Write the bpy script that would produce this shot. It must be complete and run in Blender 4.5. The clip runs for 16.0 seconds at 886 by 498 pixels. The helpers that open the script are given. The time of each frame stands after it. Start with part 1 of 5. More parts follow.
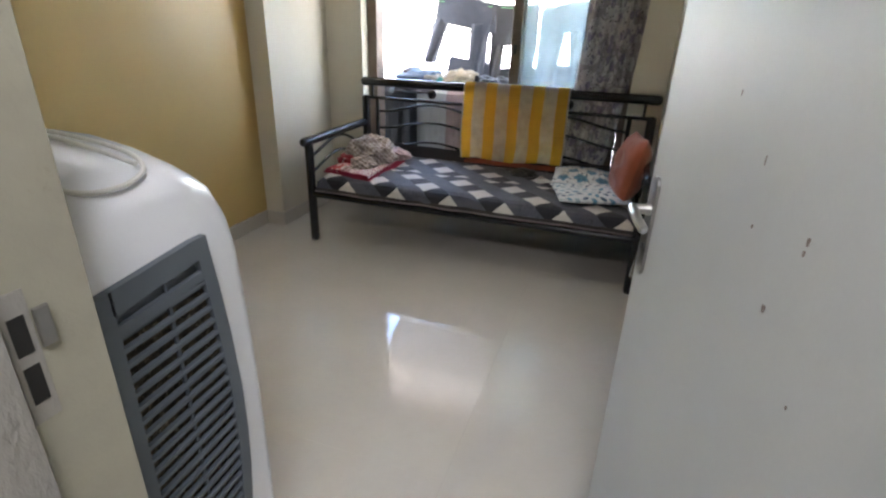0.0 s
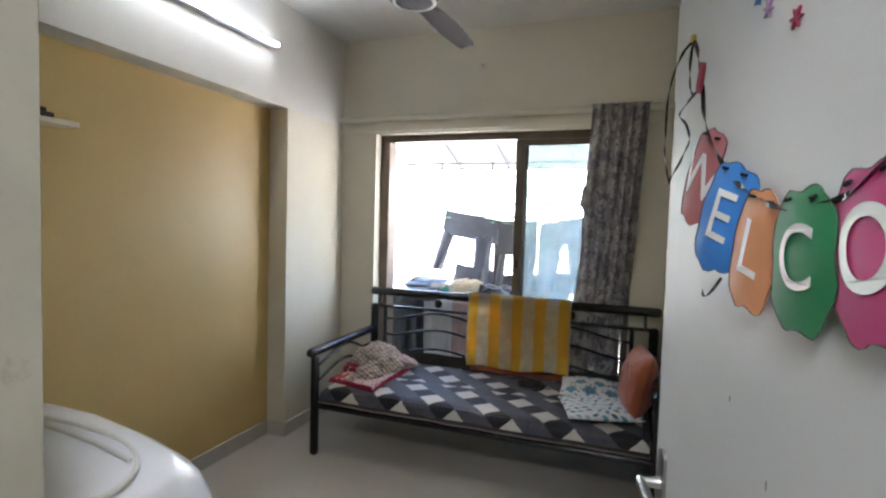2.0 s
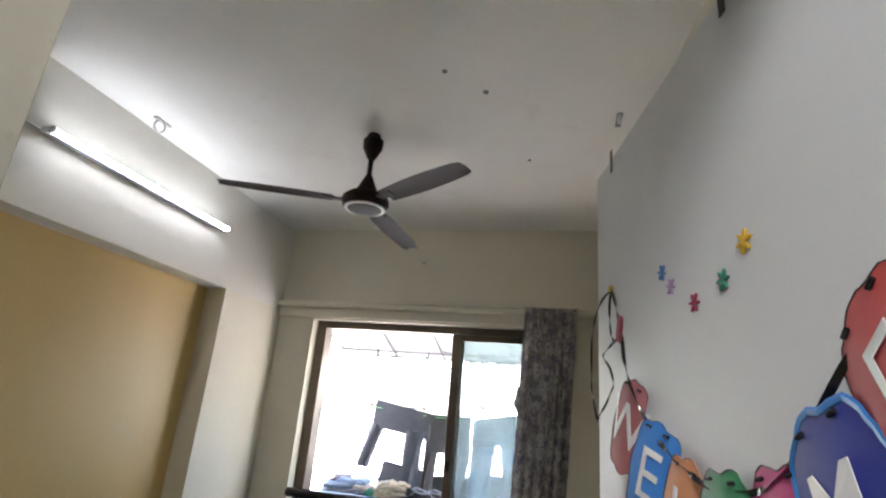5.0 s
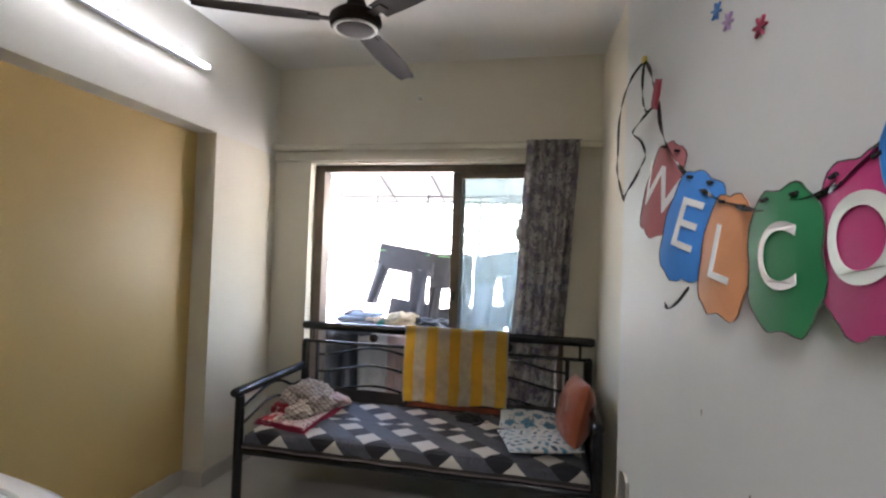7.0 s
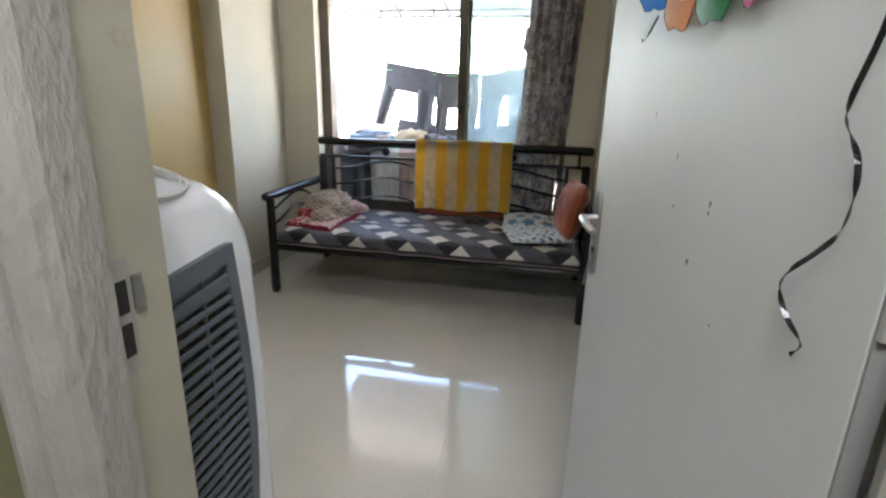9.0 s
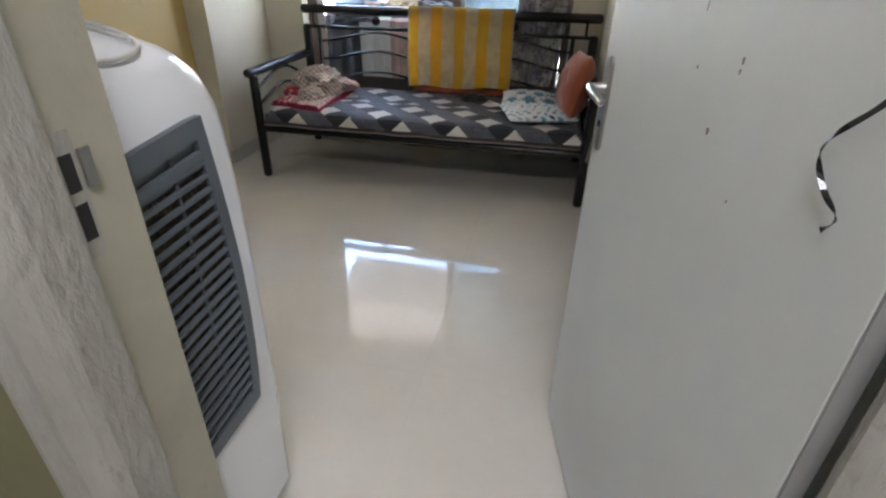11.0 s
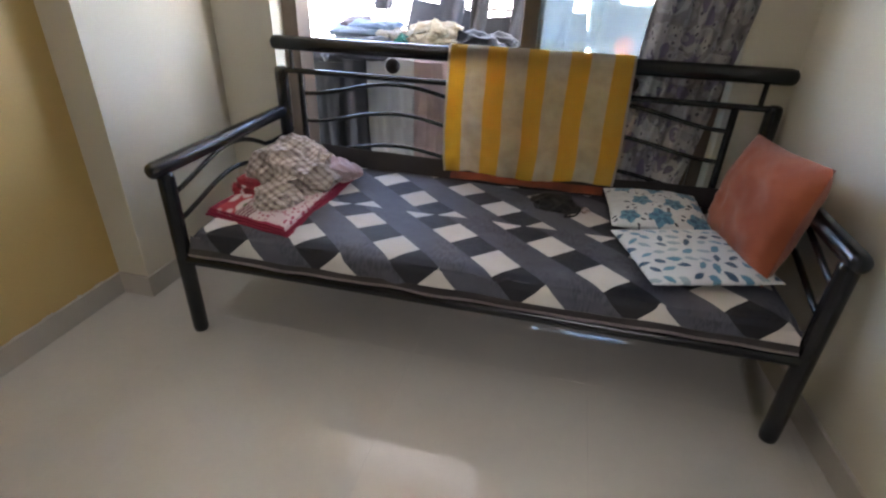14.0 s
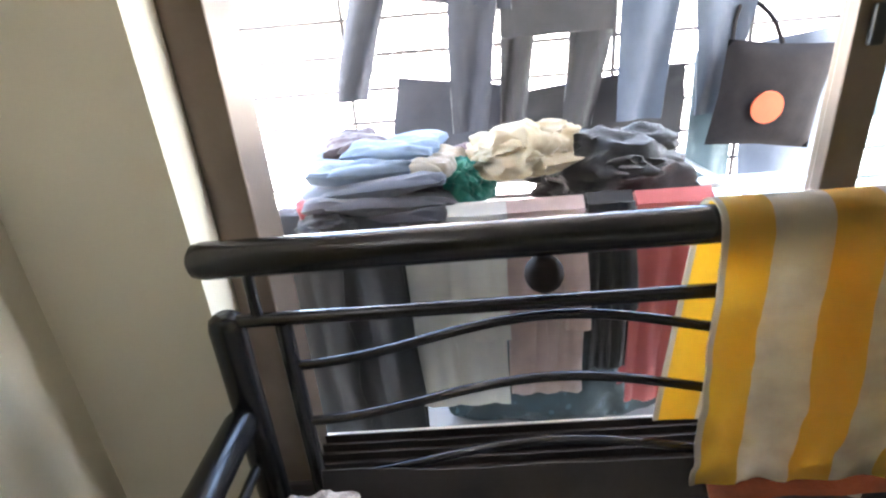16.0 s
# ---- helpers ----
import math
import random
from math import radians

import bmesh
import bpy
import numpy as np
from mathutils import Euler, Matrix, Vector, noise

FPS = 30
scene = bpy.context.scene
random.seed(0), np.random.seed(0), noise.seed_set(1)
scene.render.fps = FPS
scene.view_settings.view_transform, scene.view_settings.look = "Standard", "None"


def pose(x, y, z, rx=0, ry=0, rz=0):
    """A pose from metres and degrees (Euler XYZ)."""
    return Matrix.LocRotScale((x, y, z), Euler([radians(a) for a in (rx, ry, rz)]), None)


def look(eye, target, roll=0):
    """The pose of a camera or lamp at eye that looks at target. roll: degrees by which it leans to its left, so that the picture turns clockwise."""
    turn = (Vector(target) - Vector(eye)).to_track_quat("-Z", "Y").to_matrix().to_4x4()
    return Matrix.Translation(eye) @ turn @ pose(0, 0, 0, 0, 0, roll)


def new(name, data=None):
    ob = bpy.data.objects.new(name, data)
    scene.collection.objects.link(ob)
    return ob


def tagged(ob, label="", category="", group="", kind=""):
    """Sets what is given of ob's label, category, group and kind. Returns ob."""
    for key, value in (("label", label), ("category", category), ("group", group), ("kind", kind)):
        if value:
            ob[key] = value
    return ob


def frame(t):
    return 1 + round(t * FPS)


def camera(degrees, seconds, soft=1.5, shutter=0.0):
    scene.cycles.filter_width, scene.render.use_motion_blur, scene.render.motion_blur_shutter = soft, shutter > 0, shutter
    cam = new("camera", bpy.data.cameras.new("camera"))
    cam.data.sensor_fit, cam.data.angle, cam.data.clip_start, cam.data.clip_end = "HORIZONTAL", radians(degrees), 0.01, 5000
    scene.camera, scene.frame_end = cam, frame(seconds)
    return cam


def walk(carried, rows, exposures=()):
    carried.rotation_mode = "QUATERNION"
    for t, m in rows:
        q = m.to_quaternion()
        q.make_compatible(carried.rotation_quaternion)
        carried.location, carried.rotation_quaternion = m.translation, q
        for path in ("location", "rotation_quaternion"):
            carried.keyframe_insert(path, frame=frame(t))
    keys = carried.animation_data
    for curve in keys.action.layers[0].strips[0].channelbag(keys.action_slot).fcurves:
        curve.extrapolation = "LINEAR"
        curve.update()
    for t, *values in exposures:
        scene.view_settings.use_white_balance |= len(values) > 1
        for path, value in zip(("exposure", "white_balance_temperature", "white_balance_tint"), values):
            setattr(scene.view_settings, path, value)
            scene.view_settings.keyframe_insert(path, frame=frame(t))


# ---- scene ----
cam = camera(81.9, 16.0, soft=2.3)
STOPS = 4.8
PATH = [
    (0, (0.469, 0.581, 1.279), (-0.107, 2.32, 0.478), 1.9),
    (0.5, (0.475, 0.580, 1.315), (-0.123, 2.365, 0.639), 1.7),
    (1, (0.485, 0.59, 1.35), (-0.144, 2.414, 0.825), 1.5),
    (1.5, (0.478, 0.595, 1.387), (-0.177, 2.456, 1.06), 1.6),
    (2, (0.476, 0.597, 1.426), (-0.204, 2.475, 1.321), 1.7),
    (2.5, (0.482, 0.592, 1.46), (-0.211, 2.462, 1.602), 3.2),
    (3, (0.491, 0.589, 1.492), (-0.195, 2.429, 1.87), 5.0),
    (3.2, (0.493, 0.59, 1.504), (-0.184, 2.411, 1.977), 6.0),
    (5.3, (0.472, 0.580, 1.499), (0.020, 2.432, 2.099), 4.7),
    (5.5, (0.468, 0.586, 1.486), (0.013, 2.459, 2.011), 4.5),
    (6, (0.462, 0.617, 1.460), (-0.008, 2.531, 1.786), 3.7),
    (6.5, (0.438, 0.635, 1.426), (-0.011, 2.576, 1.579), 2.6),
    (7, (0.424, 0.633, 1.388), (-0.002, 2.584, 1.436), 2.0),
    (7.5, (0.428, 0.604, 1.345), (0.016, 2.559, 1.292), 1.3),
    (8, (0.437, 0.546, 1.302), (0.012, 2.493, 1.129), 1.2),
    (8.5, (0.447, 0.467, 1.268), (0.014, 2.390, 0.926), 1.3),
    (9, (0.449, 0.382, 1.232), (0.044, 2.257, 0.664), 1.4),
    (9.5, (0.458, 0.316, 1.218), (0.088, 2.125, 0.448), 1.6),
    (9.7, (0.467, 0.296, 1.211), (0.111, 2.077, 0.375), 1.7),
    (11.8, (0.41, 0.635, 1.195), (0.047, 2.335, 0.205), 1.0),
    (12, (0.397, 0.695, 1.194), (0.008, 2.39, 0.205), 0.9),
    (12.5, (0.327, 0.898, 1.195), (-0.121, 2.584, 0.217), 0.9),
    (13, (0.22, 1.195, 1.194), (-0.221, 2.891, 0.23), 1.7),
    (13.5, (0.077, 1.551, 1.175), (-0.311, 3.263, 0.207), 2.3),
    (14, (-0.075, 1.920, 1.196), (-0.457, 3.632, 0.234), 2.2),
    (14.5, (-0.280, 2.320, 1.225), (-0.606, 4.055, 0.285), 2.2),
    (15, (-0.529, 2.68, 1.226), (-0.758, 4.445, 0.313), 1.7),
    (15.5, (-0.69, 3.012, 1.184), (-0.919, 4.807, 0.333), -0.3),
    (16, (-0.889, 3.28, 1.199), (-0.962, 5.111, 0.397), -4.9),
]
ROWS = [(0.0, 0.2, 6350, 15), (1.5, 0.13, 6200, 14), (3.0, -0.12, 6150, 14), (5.5, -0.22, 6400, 16), (7.0, -0.08, 6400, 18), (8.5, 0.16, 6350, 12), (9.5, 0.14, 6350, 12), (12.0, 0.20, 6450, 16), (13.5, 0.22, 6550, 17), (14.5, 0.38, 6300, 20), (16.0, 0.48, 6650, 14)]
EXPOSURE = [(t, STOPS + d, k, m) for t, d, k, m in ROWS]
walk(cam, [(t, look(eye, target, roll)) for t, eye, target, roll in PATH], EXPOSURE)

# ---- world, sun, exposure ----
world = bpy.data.worlds.new("world")
scene.world = world
world.use_nodes = True
wt = world.node_tree
sky = wt.nodes.new("ShaderNodeTexSky")
sky.sky_type = "NISHITA"
sky.sun_disc = False
sky.sun_elevation, sky.sun_rotation = radians(58), radians(150)
sky.air_density, sky.dust_density = 1.2, 3.0
wt.nodes["Background"].inputs["Strength"].default_value = 0.2
wt.links.new(sky.outputs[0], wt.nodes["Background"].inputs["Color"])
sun = new("sun", bpy.data.lights.new("sun", "SUN"))
sun.data.energy, sun.data.angle, sun.data.color = 5.0, radians(0.5), (1.0, 0.95, 0.87)
sun.matrix_world = look((0, 0, 30), (0 + 10, 0 + 17, 30 - 32))
# Unseen lamp added under the passage ceiling; stands in for the passage's light.
hall_light = new("hall_fill", bpy.data.lights.new("hall_fill", "AREA"))
hall_light.data.shape, hall_light.data.size, hall_light.data.size_y = "RECTANGLE", 0.9, 0.6
hall_light.data.energy, hall_light.data.color = 2.1, (0.97, 0.98, 1.0)
hall_light.matrix_world = look((0.50, 0.10, 2.55), (0.20, 1.05, 0.60))


# ---- materials ----
def nodes_of(name):
    m = bpy.data.materials.new(name)
    m.use_nodes = True
    return m, m.node_tree.nodes, m.node_tree.links, m.node_tree.nodes["Principled BSDF"]


def ramp(nodes, links, fac, stops):
    r = nodes.new("ShaderNodeValToRGB")
    while len(r.color_ramp.elements) < len(stops):
        r.color_ramp.elements.new(0.5)
    for e, (p, c) in zip(r.color_ramp.elements, stops):
        e.position, e.color = p, (*c, 1)
    links.new(fac, r.inputs["Fac"])
    return r.outputs["Color"]


def noise_tex(nodes, links, vec, scale, detail=4.0, rough=0.55):
    n = nodes.new("ShaderNodeTexNoise")
    n.inputs["Scale"].default_value, n.inputs["Detail"].default_value, n.inputs["Roughness"].default_value = scale, detail, rough
    links.new(vec, n.inputs["Vector"])
    return n.outputs["Fac"]


def mix(nodes, links, fac, a, b, mode="MIX"):
    n = nodes.new("ShaderNodeMix")
    n.data_type, n.blend_type = "RGBA", mode
    for value, key in ((fac, 0), (a, 6), (b, 7)):
        if hasattr(value, "links"):
            links.new(value, n.inputs[key])
        elif key == 0:
            n.inputs[key].default_value = value
        else:
            n.inputs[key].default_value = (*value, 1)
    return n.outputs[2]


def math_node(nodes, links, op, a, b=0.0, c=0.0):
    n = nodes.new("ShaderNodeMath")
    n.operation = op
    for i, v in enumerate((a, b, c)):
        if hasattr(v, "links"):
            links.new(v, n.inputs[i])
        else:
            n.inputs[i].default_value = v
    return n.outputs[0]


def bump(nodes, links, shader, height, strength, distance):
    b = nodes.new("ShaderNodeBump")
    b.inputs["Strength"].default_value, b.inputs["Distance"].default_value = strength, distance
    links.new(height, b.inputs["Height"])
    links.new(b.outputs[0], shader.inputs["Normal"])


def coords(nodes, kind="Object"):
    return nodes.new("ShaderNodeTexCoord").outputs[kind]


def surface(name, base, other=None, big=1.5, fine=60.0, rough=0.6, spread=0.1, metal=0.0, shine=0.5, relief=0.15, depth=0.002, coat=0.0, stain=None, stain_at=(0.62, 0.75), stretch=1.0):
    """Two colours mixed by large soft noise, fine grain in relief and gloss, and stains with edges of their own."""
    m, n, l, s = nodes_of(name)
    v = coords(n)
    if stretch != 1.0:
        mp = n.new("ShaderNodeMapping")
        mp.inputs["Scale"].default_value = (1, 1, stretch)
        l.new(v, mp.inputs["Vector"])
        v = mp.outputs[0]
    other = other or tuple(c * 0.82 for c in base)
    large, small = noise_tex(n, l, v, big, 5), noise_tex(n, l, v, fine, 3, 0.6)
    col = mix(n, l, ramp(n, l, large, [(0.35, (0, 0, 0)), (0.68, (1, 1, 1))]), base, other)
    col = mix(n, l, math_node(n, l, "MULTIPLY", small, 0.22), col, tuple(c * 0.7 for c in base))
    if stain:
        spots = noise_tex(n, l, v, big * 2.7, 8, 0.68)
        col = mix(n, l, ramp(n, l, spots, [(stain_at[0], (0, 0, 0)), (stain_at[1], (0.8, 0.8, 0.8))]), col, stain)
    l.new(col, s.inputs["Base Color"])
    l.new(math_node(n, l, "MULTIPLY_ADD", large, spread, rough - spread / 2), s.inputs["Roughness"])
    s.inputs["Metallic"].default_value, s.inputs["Coat Weight"].default_value = metal, coat
    s.inputs["Specular IOR Level"].default_value = shine
    if relief:
        bump(n, l, s, small, relief, depth)
    return m


def cloth(name, base, other=None, weave=900.0, folds=0.5, sheen=0.3):
    m, n, l, s = nodes_of(name)
    v = coords(n)
    other = other or tuple(c * 0.75 for c in base)
    large, thread = noise_tex(n, l, v, 9, 4), noise_tex(n, l, v, weave, 2)
    col = mix(n, l, ramp(n, l, large, [(0.38, (0, 0, 0)), (0.65, (1, 1, 1))]), base, other)
    col = mix(n, l, math_node(n, l, "MULTIPLY", thread, 0.3), col, tuple(c * 0.6 for c in base))
    l.new(col, s.inputs["Base Color"])
    s.inputs["Roughness"].default_value, s.inputs["Sheen Weight"].default_value = 0.9, sheen
    height = math_node(n, l, "ADD", math_node(n, l, "MULTIPLY", noise_tex(n, l, v, 22, 3), folds * 6), thread)
    bump(n, l, s, height, 0.5, 0.002)
    return m


WALL = surface("wall_paint_cream", (0.66, 0.61, 0.495), (0.60, 0.55, 0.44), 1.3, 150, 0.55, 0.12, relief=0.12, stain=(0.56, 0.49, 0.36), stain_at=(0.66, 0.8))
YELLOW = surface("wall_paint_yellow", (0.58, 0.41, 0.16), (0.53, 0.37, 0.135), 1.2, 150, 0.42, 0.1, relief=0.1, stain=(0.42, 0.28, 0.08), stain_at=(0.66, 0.8))
WHITE_WALL = surface("beam_paint_white", (0.68, 0.655, 0.60), (0.62, 0.595, 0.54), 1.2, 140, 0.6, 0.1, relief=0.12)
CEILING = surface("ceiling_paint", (0.74, 0.72, 0.69), (0.66, 0.64, 0.61), 1.6, 120, 0.75, 0.1, relief=0.2, stain=(0.57, 0.55, 0.51), stain_at=(0.6, 0.75))
HALL_WALL = surface("hall_paint", (0.23, 0.215, 0.115), (0.18, 0.17, 0.09), 4.0, 130, 0.6, 0.1, relief=0.15, stain=(0.17, 0.16, 0.10), stain_at=(0.55, 0.72))
JAMB = surface("worn_jamb_paint", (0.37, 0.355, 0.325), (0.29, 0.275, 0.25), 16.0, 70, 0.5, 0.2, relief=0.7, depth=0.006, stain=(0.22, 0.20, 0.165), stain_at=(0.58, 0.70), stretch=0.45)
DOOR = surface("door_paint", (0.60, 0.605, 0.59), (0.55, 0.555, 0.54), 2.0, 200, 0.48, 0.14, relief=0.1, stain=(0.47, 0.46, 0.43), stain_at=(0.66, 0.82))
DOOR_EDGE = surface("door_edge_grey", (0.30, 0.295, 0.285), (0.23, 0.225, 0.22), 6, 120, 0.6, 0.1, relief=0.3)
SKIRT = surface("skirting_tile", (0.50, 0.46, 0.40), (0.43, 0.39, 0.33), 3.0, 80, 0.3, 0.1, relief=0.1)
STEEL = surface("brushed_steel", (0.52, 0.51, 0.49), (0.42, 0.41, 0.40), 12, 300, 0.32, 0.14, metal=1.0, relief=0.1)
IRON = surface("black_enamel_iron", (0.008, 0.0075, 0.009), (0.013, 0.012, 0.013), 6, 220, 0.24, 0.12, relief=0.06)
BROWN_AL = surface("brown_anodised_frame", (0.12, 0.088, 0.066), (0.17, 0.13, 0.10), 7, 160, 0.42, 0.15, metal=0.35, relief=0.1)
COOLER = surface("cooler_white_plastic", (0.84, 0.85, 0.89), (0.80, 0.81, 0.85), 2.5, 260, 0.22, 0.08, relief=0.05)
GREY_PL = surface("blue_grey_plastic", (0.115, 0.135, 0.155), (0.095, 0.11, 0.13), 5, 240, 0.45, 0.1, relief=0.12)
PAD = surface("wood_wool_pad", (0.12, 0.10, 0.07), (0.03, 0.025, 0.02), 45, 260, 0.95, 0.0, relief=1.0, depth=0.02, stain=(0.25, 0.22, 0.16), stain_at=(0.55, 0.62))
BLACK = surface("black_plastic", (0.015, 0.014, 0.013), None, 8, 200, 0.5, 0.1, relief=0.1)
FAN_BROWN = surface("dark_brown_enamel", (0.022, 0.015, 0.013), (0.032, 0.022, 0.018), 6, 200, 0.6, 0.1, relief=0.05, shine=0.08)
TILE = surface("polished_cream_tile", (0.56, 0.525, 0.465), (0.525, 0.49, 0.43), 3.2, 40, 0.06, 0.03, shine=0.62, relief=0.0, stain=(0.495, 0.455, 0.395), stain_at=(0.6, 0.78))


def glow(name, colour, strength):
    m, n, l, s = nodes_of(name)
    s.inputs["Base Color"].default_value = (*colour, 1)
    s.inputs["Emission Color"].default_value, s.inputs["Emission Strength"].default_value = (*colour, 1), strength
    return m


TUBE = glow("tube_light_glow", (0.90, 0.96, 1.0), 1.45)


# ---- building helpers ----
def group(name, base, label, category, grp="", kind=""):
    ob = new(name)
    ob.location = base
    ob.empty_display_size = 0.1
    return tagged(ob, label, category, grp, kind)


def world_of(ob):
    spot = Vector()
    while ob:
        spot += ob.location
        ob = ob.parent
    return spot


def part(name, bm, material, parent=None, label="", smooth=False):
    """One mesh object, given in the place's own coordinates, under a thing or a part."""
    me = bpy.data.meshes.new(name)
    if parent:
        bmesh.ops.translate(bm, verts=bm.verts, vec=-world_of(parent))
    bmesh.ops.recalc_face_normals(bm, faces=bm.faces)
    bm.to_mesh(me)
    bm.free()
    for m in material if isinstance(material, (list, tuple)) else (material,):
        me.materials.append(m)
    if smooth:
        for p in me.polygons:
            p.use_smooth = True
        me.set_sharp_from_angle(angle=radians(42))
    ob = new(name, me)
    ob.parent = parent
    return tagged(ob, label)


def box(x0, x1, y0, y1, z0, z1, bevel=0.0, bm=None, turn=None, steps=2):
    bm = bm or bmesh.new()
    got = bmesh.ops.create_cube(bm, size=1.0)["verts"]
    for v in got:
        v.co = Vector((x0 + (v.co.x + 0.5) * (x1 - x0), y0 + (v.co.y + 0.5) * (y1 - y0), z0 + (v.co.z + 0.5) * (z1 - z0)))
    if bevel:
        edges = list({e for v in got for e in v.link_edges})
        bmesh.ops.bevel(bm, geom=edges, offset=bevel, segments=steps, affect="EDGES", profile=0.5)
    if turn:
        bmesh.ops.transform(bm, matrix=turn, verts=bm.verts)
    return bm


def tube(points, radius, bm=None, sides=12, caps=True, flat=1.0):
    """A round bar along a line of points; radius may be a number or one a point."""
    bm = bm or bmesh.new()
    pts = [Vector(p) for p in points]
    rad = radius if isinstance(radius, (list, tuple)) else [radius] * len(pts)
    rings, side = [], None
    for i, p in enumerate(pts):
        d = (pts[min(i + 1, len(pts) - 1)] - pts[max(i - 1, 0)]).normalized()
        if side is None:
            side = d.cross(Vector((0, 0, 1)) if abs(d.z) < 0.9 else Vector((1, 0, 0))).normalized()
        side = (side - d * side.dot(d)).normalized()
        up = side.cross(d)
        rings.append([bm.verts.new(p + (side * math.cos(a) + up * math.sin(a) * flat) * rad[i]) for a in (2 * math.pi * k / sides for k in range(sides))])
    for a, b in zip(rings, rings[1:]):
        for k in range(sides):
            bm.faces.new((a[k], a[(k + 1) % sides], b[(k + 1) % sides], b[k]))
    if caps:
        bm.faces.new(rings[0])
        bm.faces.new(rings[-1])
    return bm


def lathe(profile, centre, bm=None, sides=24):
    """A turned body round a vertical axis from (radius, height) pairs."""
    bm = bm or bmesh.new()
    c = Vector(centre)
    rings = [[bm.verts.new(c + Vector((r * math.cos(2 * math.pi * k / sides), r * math.sin(2 * math.pi * k / sides), z))) for k in range(sides)] for r, z in profile]
    for a, b in zip(rings, rings[1:]):
        for k in range(sides):
            bm.faces.new((a[k], a[(k + 1) % sides], b[(k + 1) % sides], b[k]))
    bm.faces.new(rings[0])
    bm.faces.new(rings[-1])
    return bm


def prism(outline, lo, hi, axis, bm=None, bevel=0.0):
    """An outline of (a, b) pairs pushed from lo to hi along an axis: x takes (y, z), y takes (x, z), z takes (x, y)."""
    bm = bm or bmesh.new()
    at = {"x": lambda a, b, c: (c, a, b), "y": lambda a, b, c: (a, c, b), "z": lambda a, b, c: (a, b, c)}[axis]
    low, high = ([bm.verts.new(at(a, b, c)) for a, b in outline] for c in (lo, hi))
    faces = [bm.faces.new(low), bm.faces.new(high)]
    for k in range(len(outline)):
        faces.append(bm.faces.new((low[k], low[(k + 1) % len(low)], high[(k + 1) % len(low)], high[k])))
    if bevel:
        edges = list({e for f in faces[:2] for e in f.edges})
        bmesh.ops.bevel(bm, geom=edges, offset=bevel, segments=3, affect="EDGES", profile=0.5)
    return bm


def sheet(nx, ny, place, thick=0.0):
    """A grid of points from place(u, v) with u, v in 0..1; thick gives it a second side along its own normals."""
    bm = bmesh.new()
    grid = [[bm.verts.new(place(i / nx, j / ny)) for j in range(ny + 1)] for i in range(nx + 1)]
    for i in range(nx):
        for j in range(ny):
            bm.faces.new((grid[i][j], grid[i + 1][j], grid[i + 1][j + 1], grid[i][j + 1]))
    if thick:
        bm.normal_update()
        bmesh.ops.solidify(bm, geom=bm.faces[:], thickness=thick)
    return bm


def uv_by(bm, fn):
    layer = bm.loops.layers.uv.new("uv")
    for f in bm.faces:
        for lp in f.loops:
            lp[layer].uv = fn(lp.vert.co)
    return bm


def cushion(place, w, d, h, pinch=0.10, seed=0, res=26, soft=0.55):
    """A stuffed square: w by d, h thick, in a frame of its own given by the matrix."""
    bm = bmesh.new()
    rows = {}
    for side in (1, -1):
        for i in range(res + 1):
            for j in range(res + 1):
                u, v = 2 * i / res - 1, 2 * j / res - 1
                edge = i in (0, res) or j in (0, res)
                if edge and side < 0:
                    rows[side, i, j] = rows[1, i, j]
                    continue
                bulge = (max(0, 1 - abs(u) ** 2.6) * max(0, 1 - abs(v) ** 2.6)) ** soft
                k = 1 - pinch * (1 - abs(v)) ** 1.0 * abs(u) ** 3
                k2 = 1 - pinch * (1 - abs(u)) ** 1.0 * abs(v) ** 3
                z = side * h / 2 * bulge + 0.10 * h * noise.noise((u * 2.4 + seed, v * 2.4, side)) * bulge + 0.05 * h * noise.noise((u * 7 + seed, v * 7, side)) * bulge
                rows[side, i, j] = bm.verts.new(place @ Vector((u * w / 2 * k, v * d / 2 * k2, z)))
        for i in range(res):
            for j in range(res):
                bm.faces.new((rows[side, i, j], rows[side, i + 1, j], rows[side, i + 1, j + 1], rows[side, i, j + 1]))
    return bm


# ---- the room ----
LEFT, NICHE, BACK, FRONT, TOP = -1.58, -1.715, 4.0, 0.87, 2.75
WX0, WX1, WZ0, WZ1 = -1.305, 0.50, 0.310, 2.06


def right_at(y):
    return 0.700 + 0.0905 * (4.0 - y)


def structure(name, bm, material, label, category):
    return tagged(part(name, bm, material), label, category, kind="structure")


floor = structure("floor", box(-1.9, 1.25, -1.6, 4.2, -0.12, -0.012), TILE, "mortar bed under polished cream floor tiles", "floor")
structure("ceiling", box(-1.9, 1.25, 0.72, 4.2, TOP, TOP + 0.12), CEILING, "plain off-white painted ceiling with faint stains", "ceiling")
structure("ceiling_hall", box(-1.9, 1.7, -1.7, 0.72, 2.6, 2.75), CEILING, "plain painted ceiling outside the door", "ceiling")

# window wall in four butted pieces round the opening
bm = box(-1.9, WX0, BACK, BACK + 0.24, 0, TOP)
box(WX1, 1.0, BACK, BACK + 0.24, 0, TOP, bm=bm)
box(WX0, WX1, BACK, BACK + 0.24, WZ1, TOP, bm=bm)
box(WX0, WX1, BACK, BACK + 0.24, 0, WZ0, bm=bm)
structure("wall_north", bm, WALL, "cream painted wall with a wide window opening", "wall")
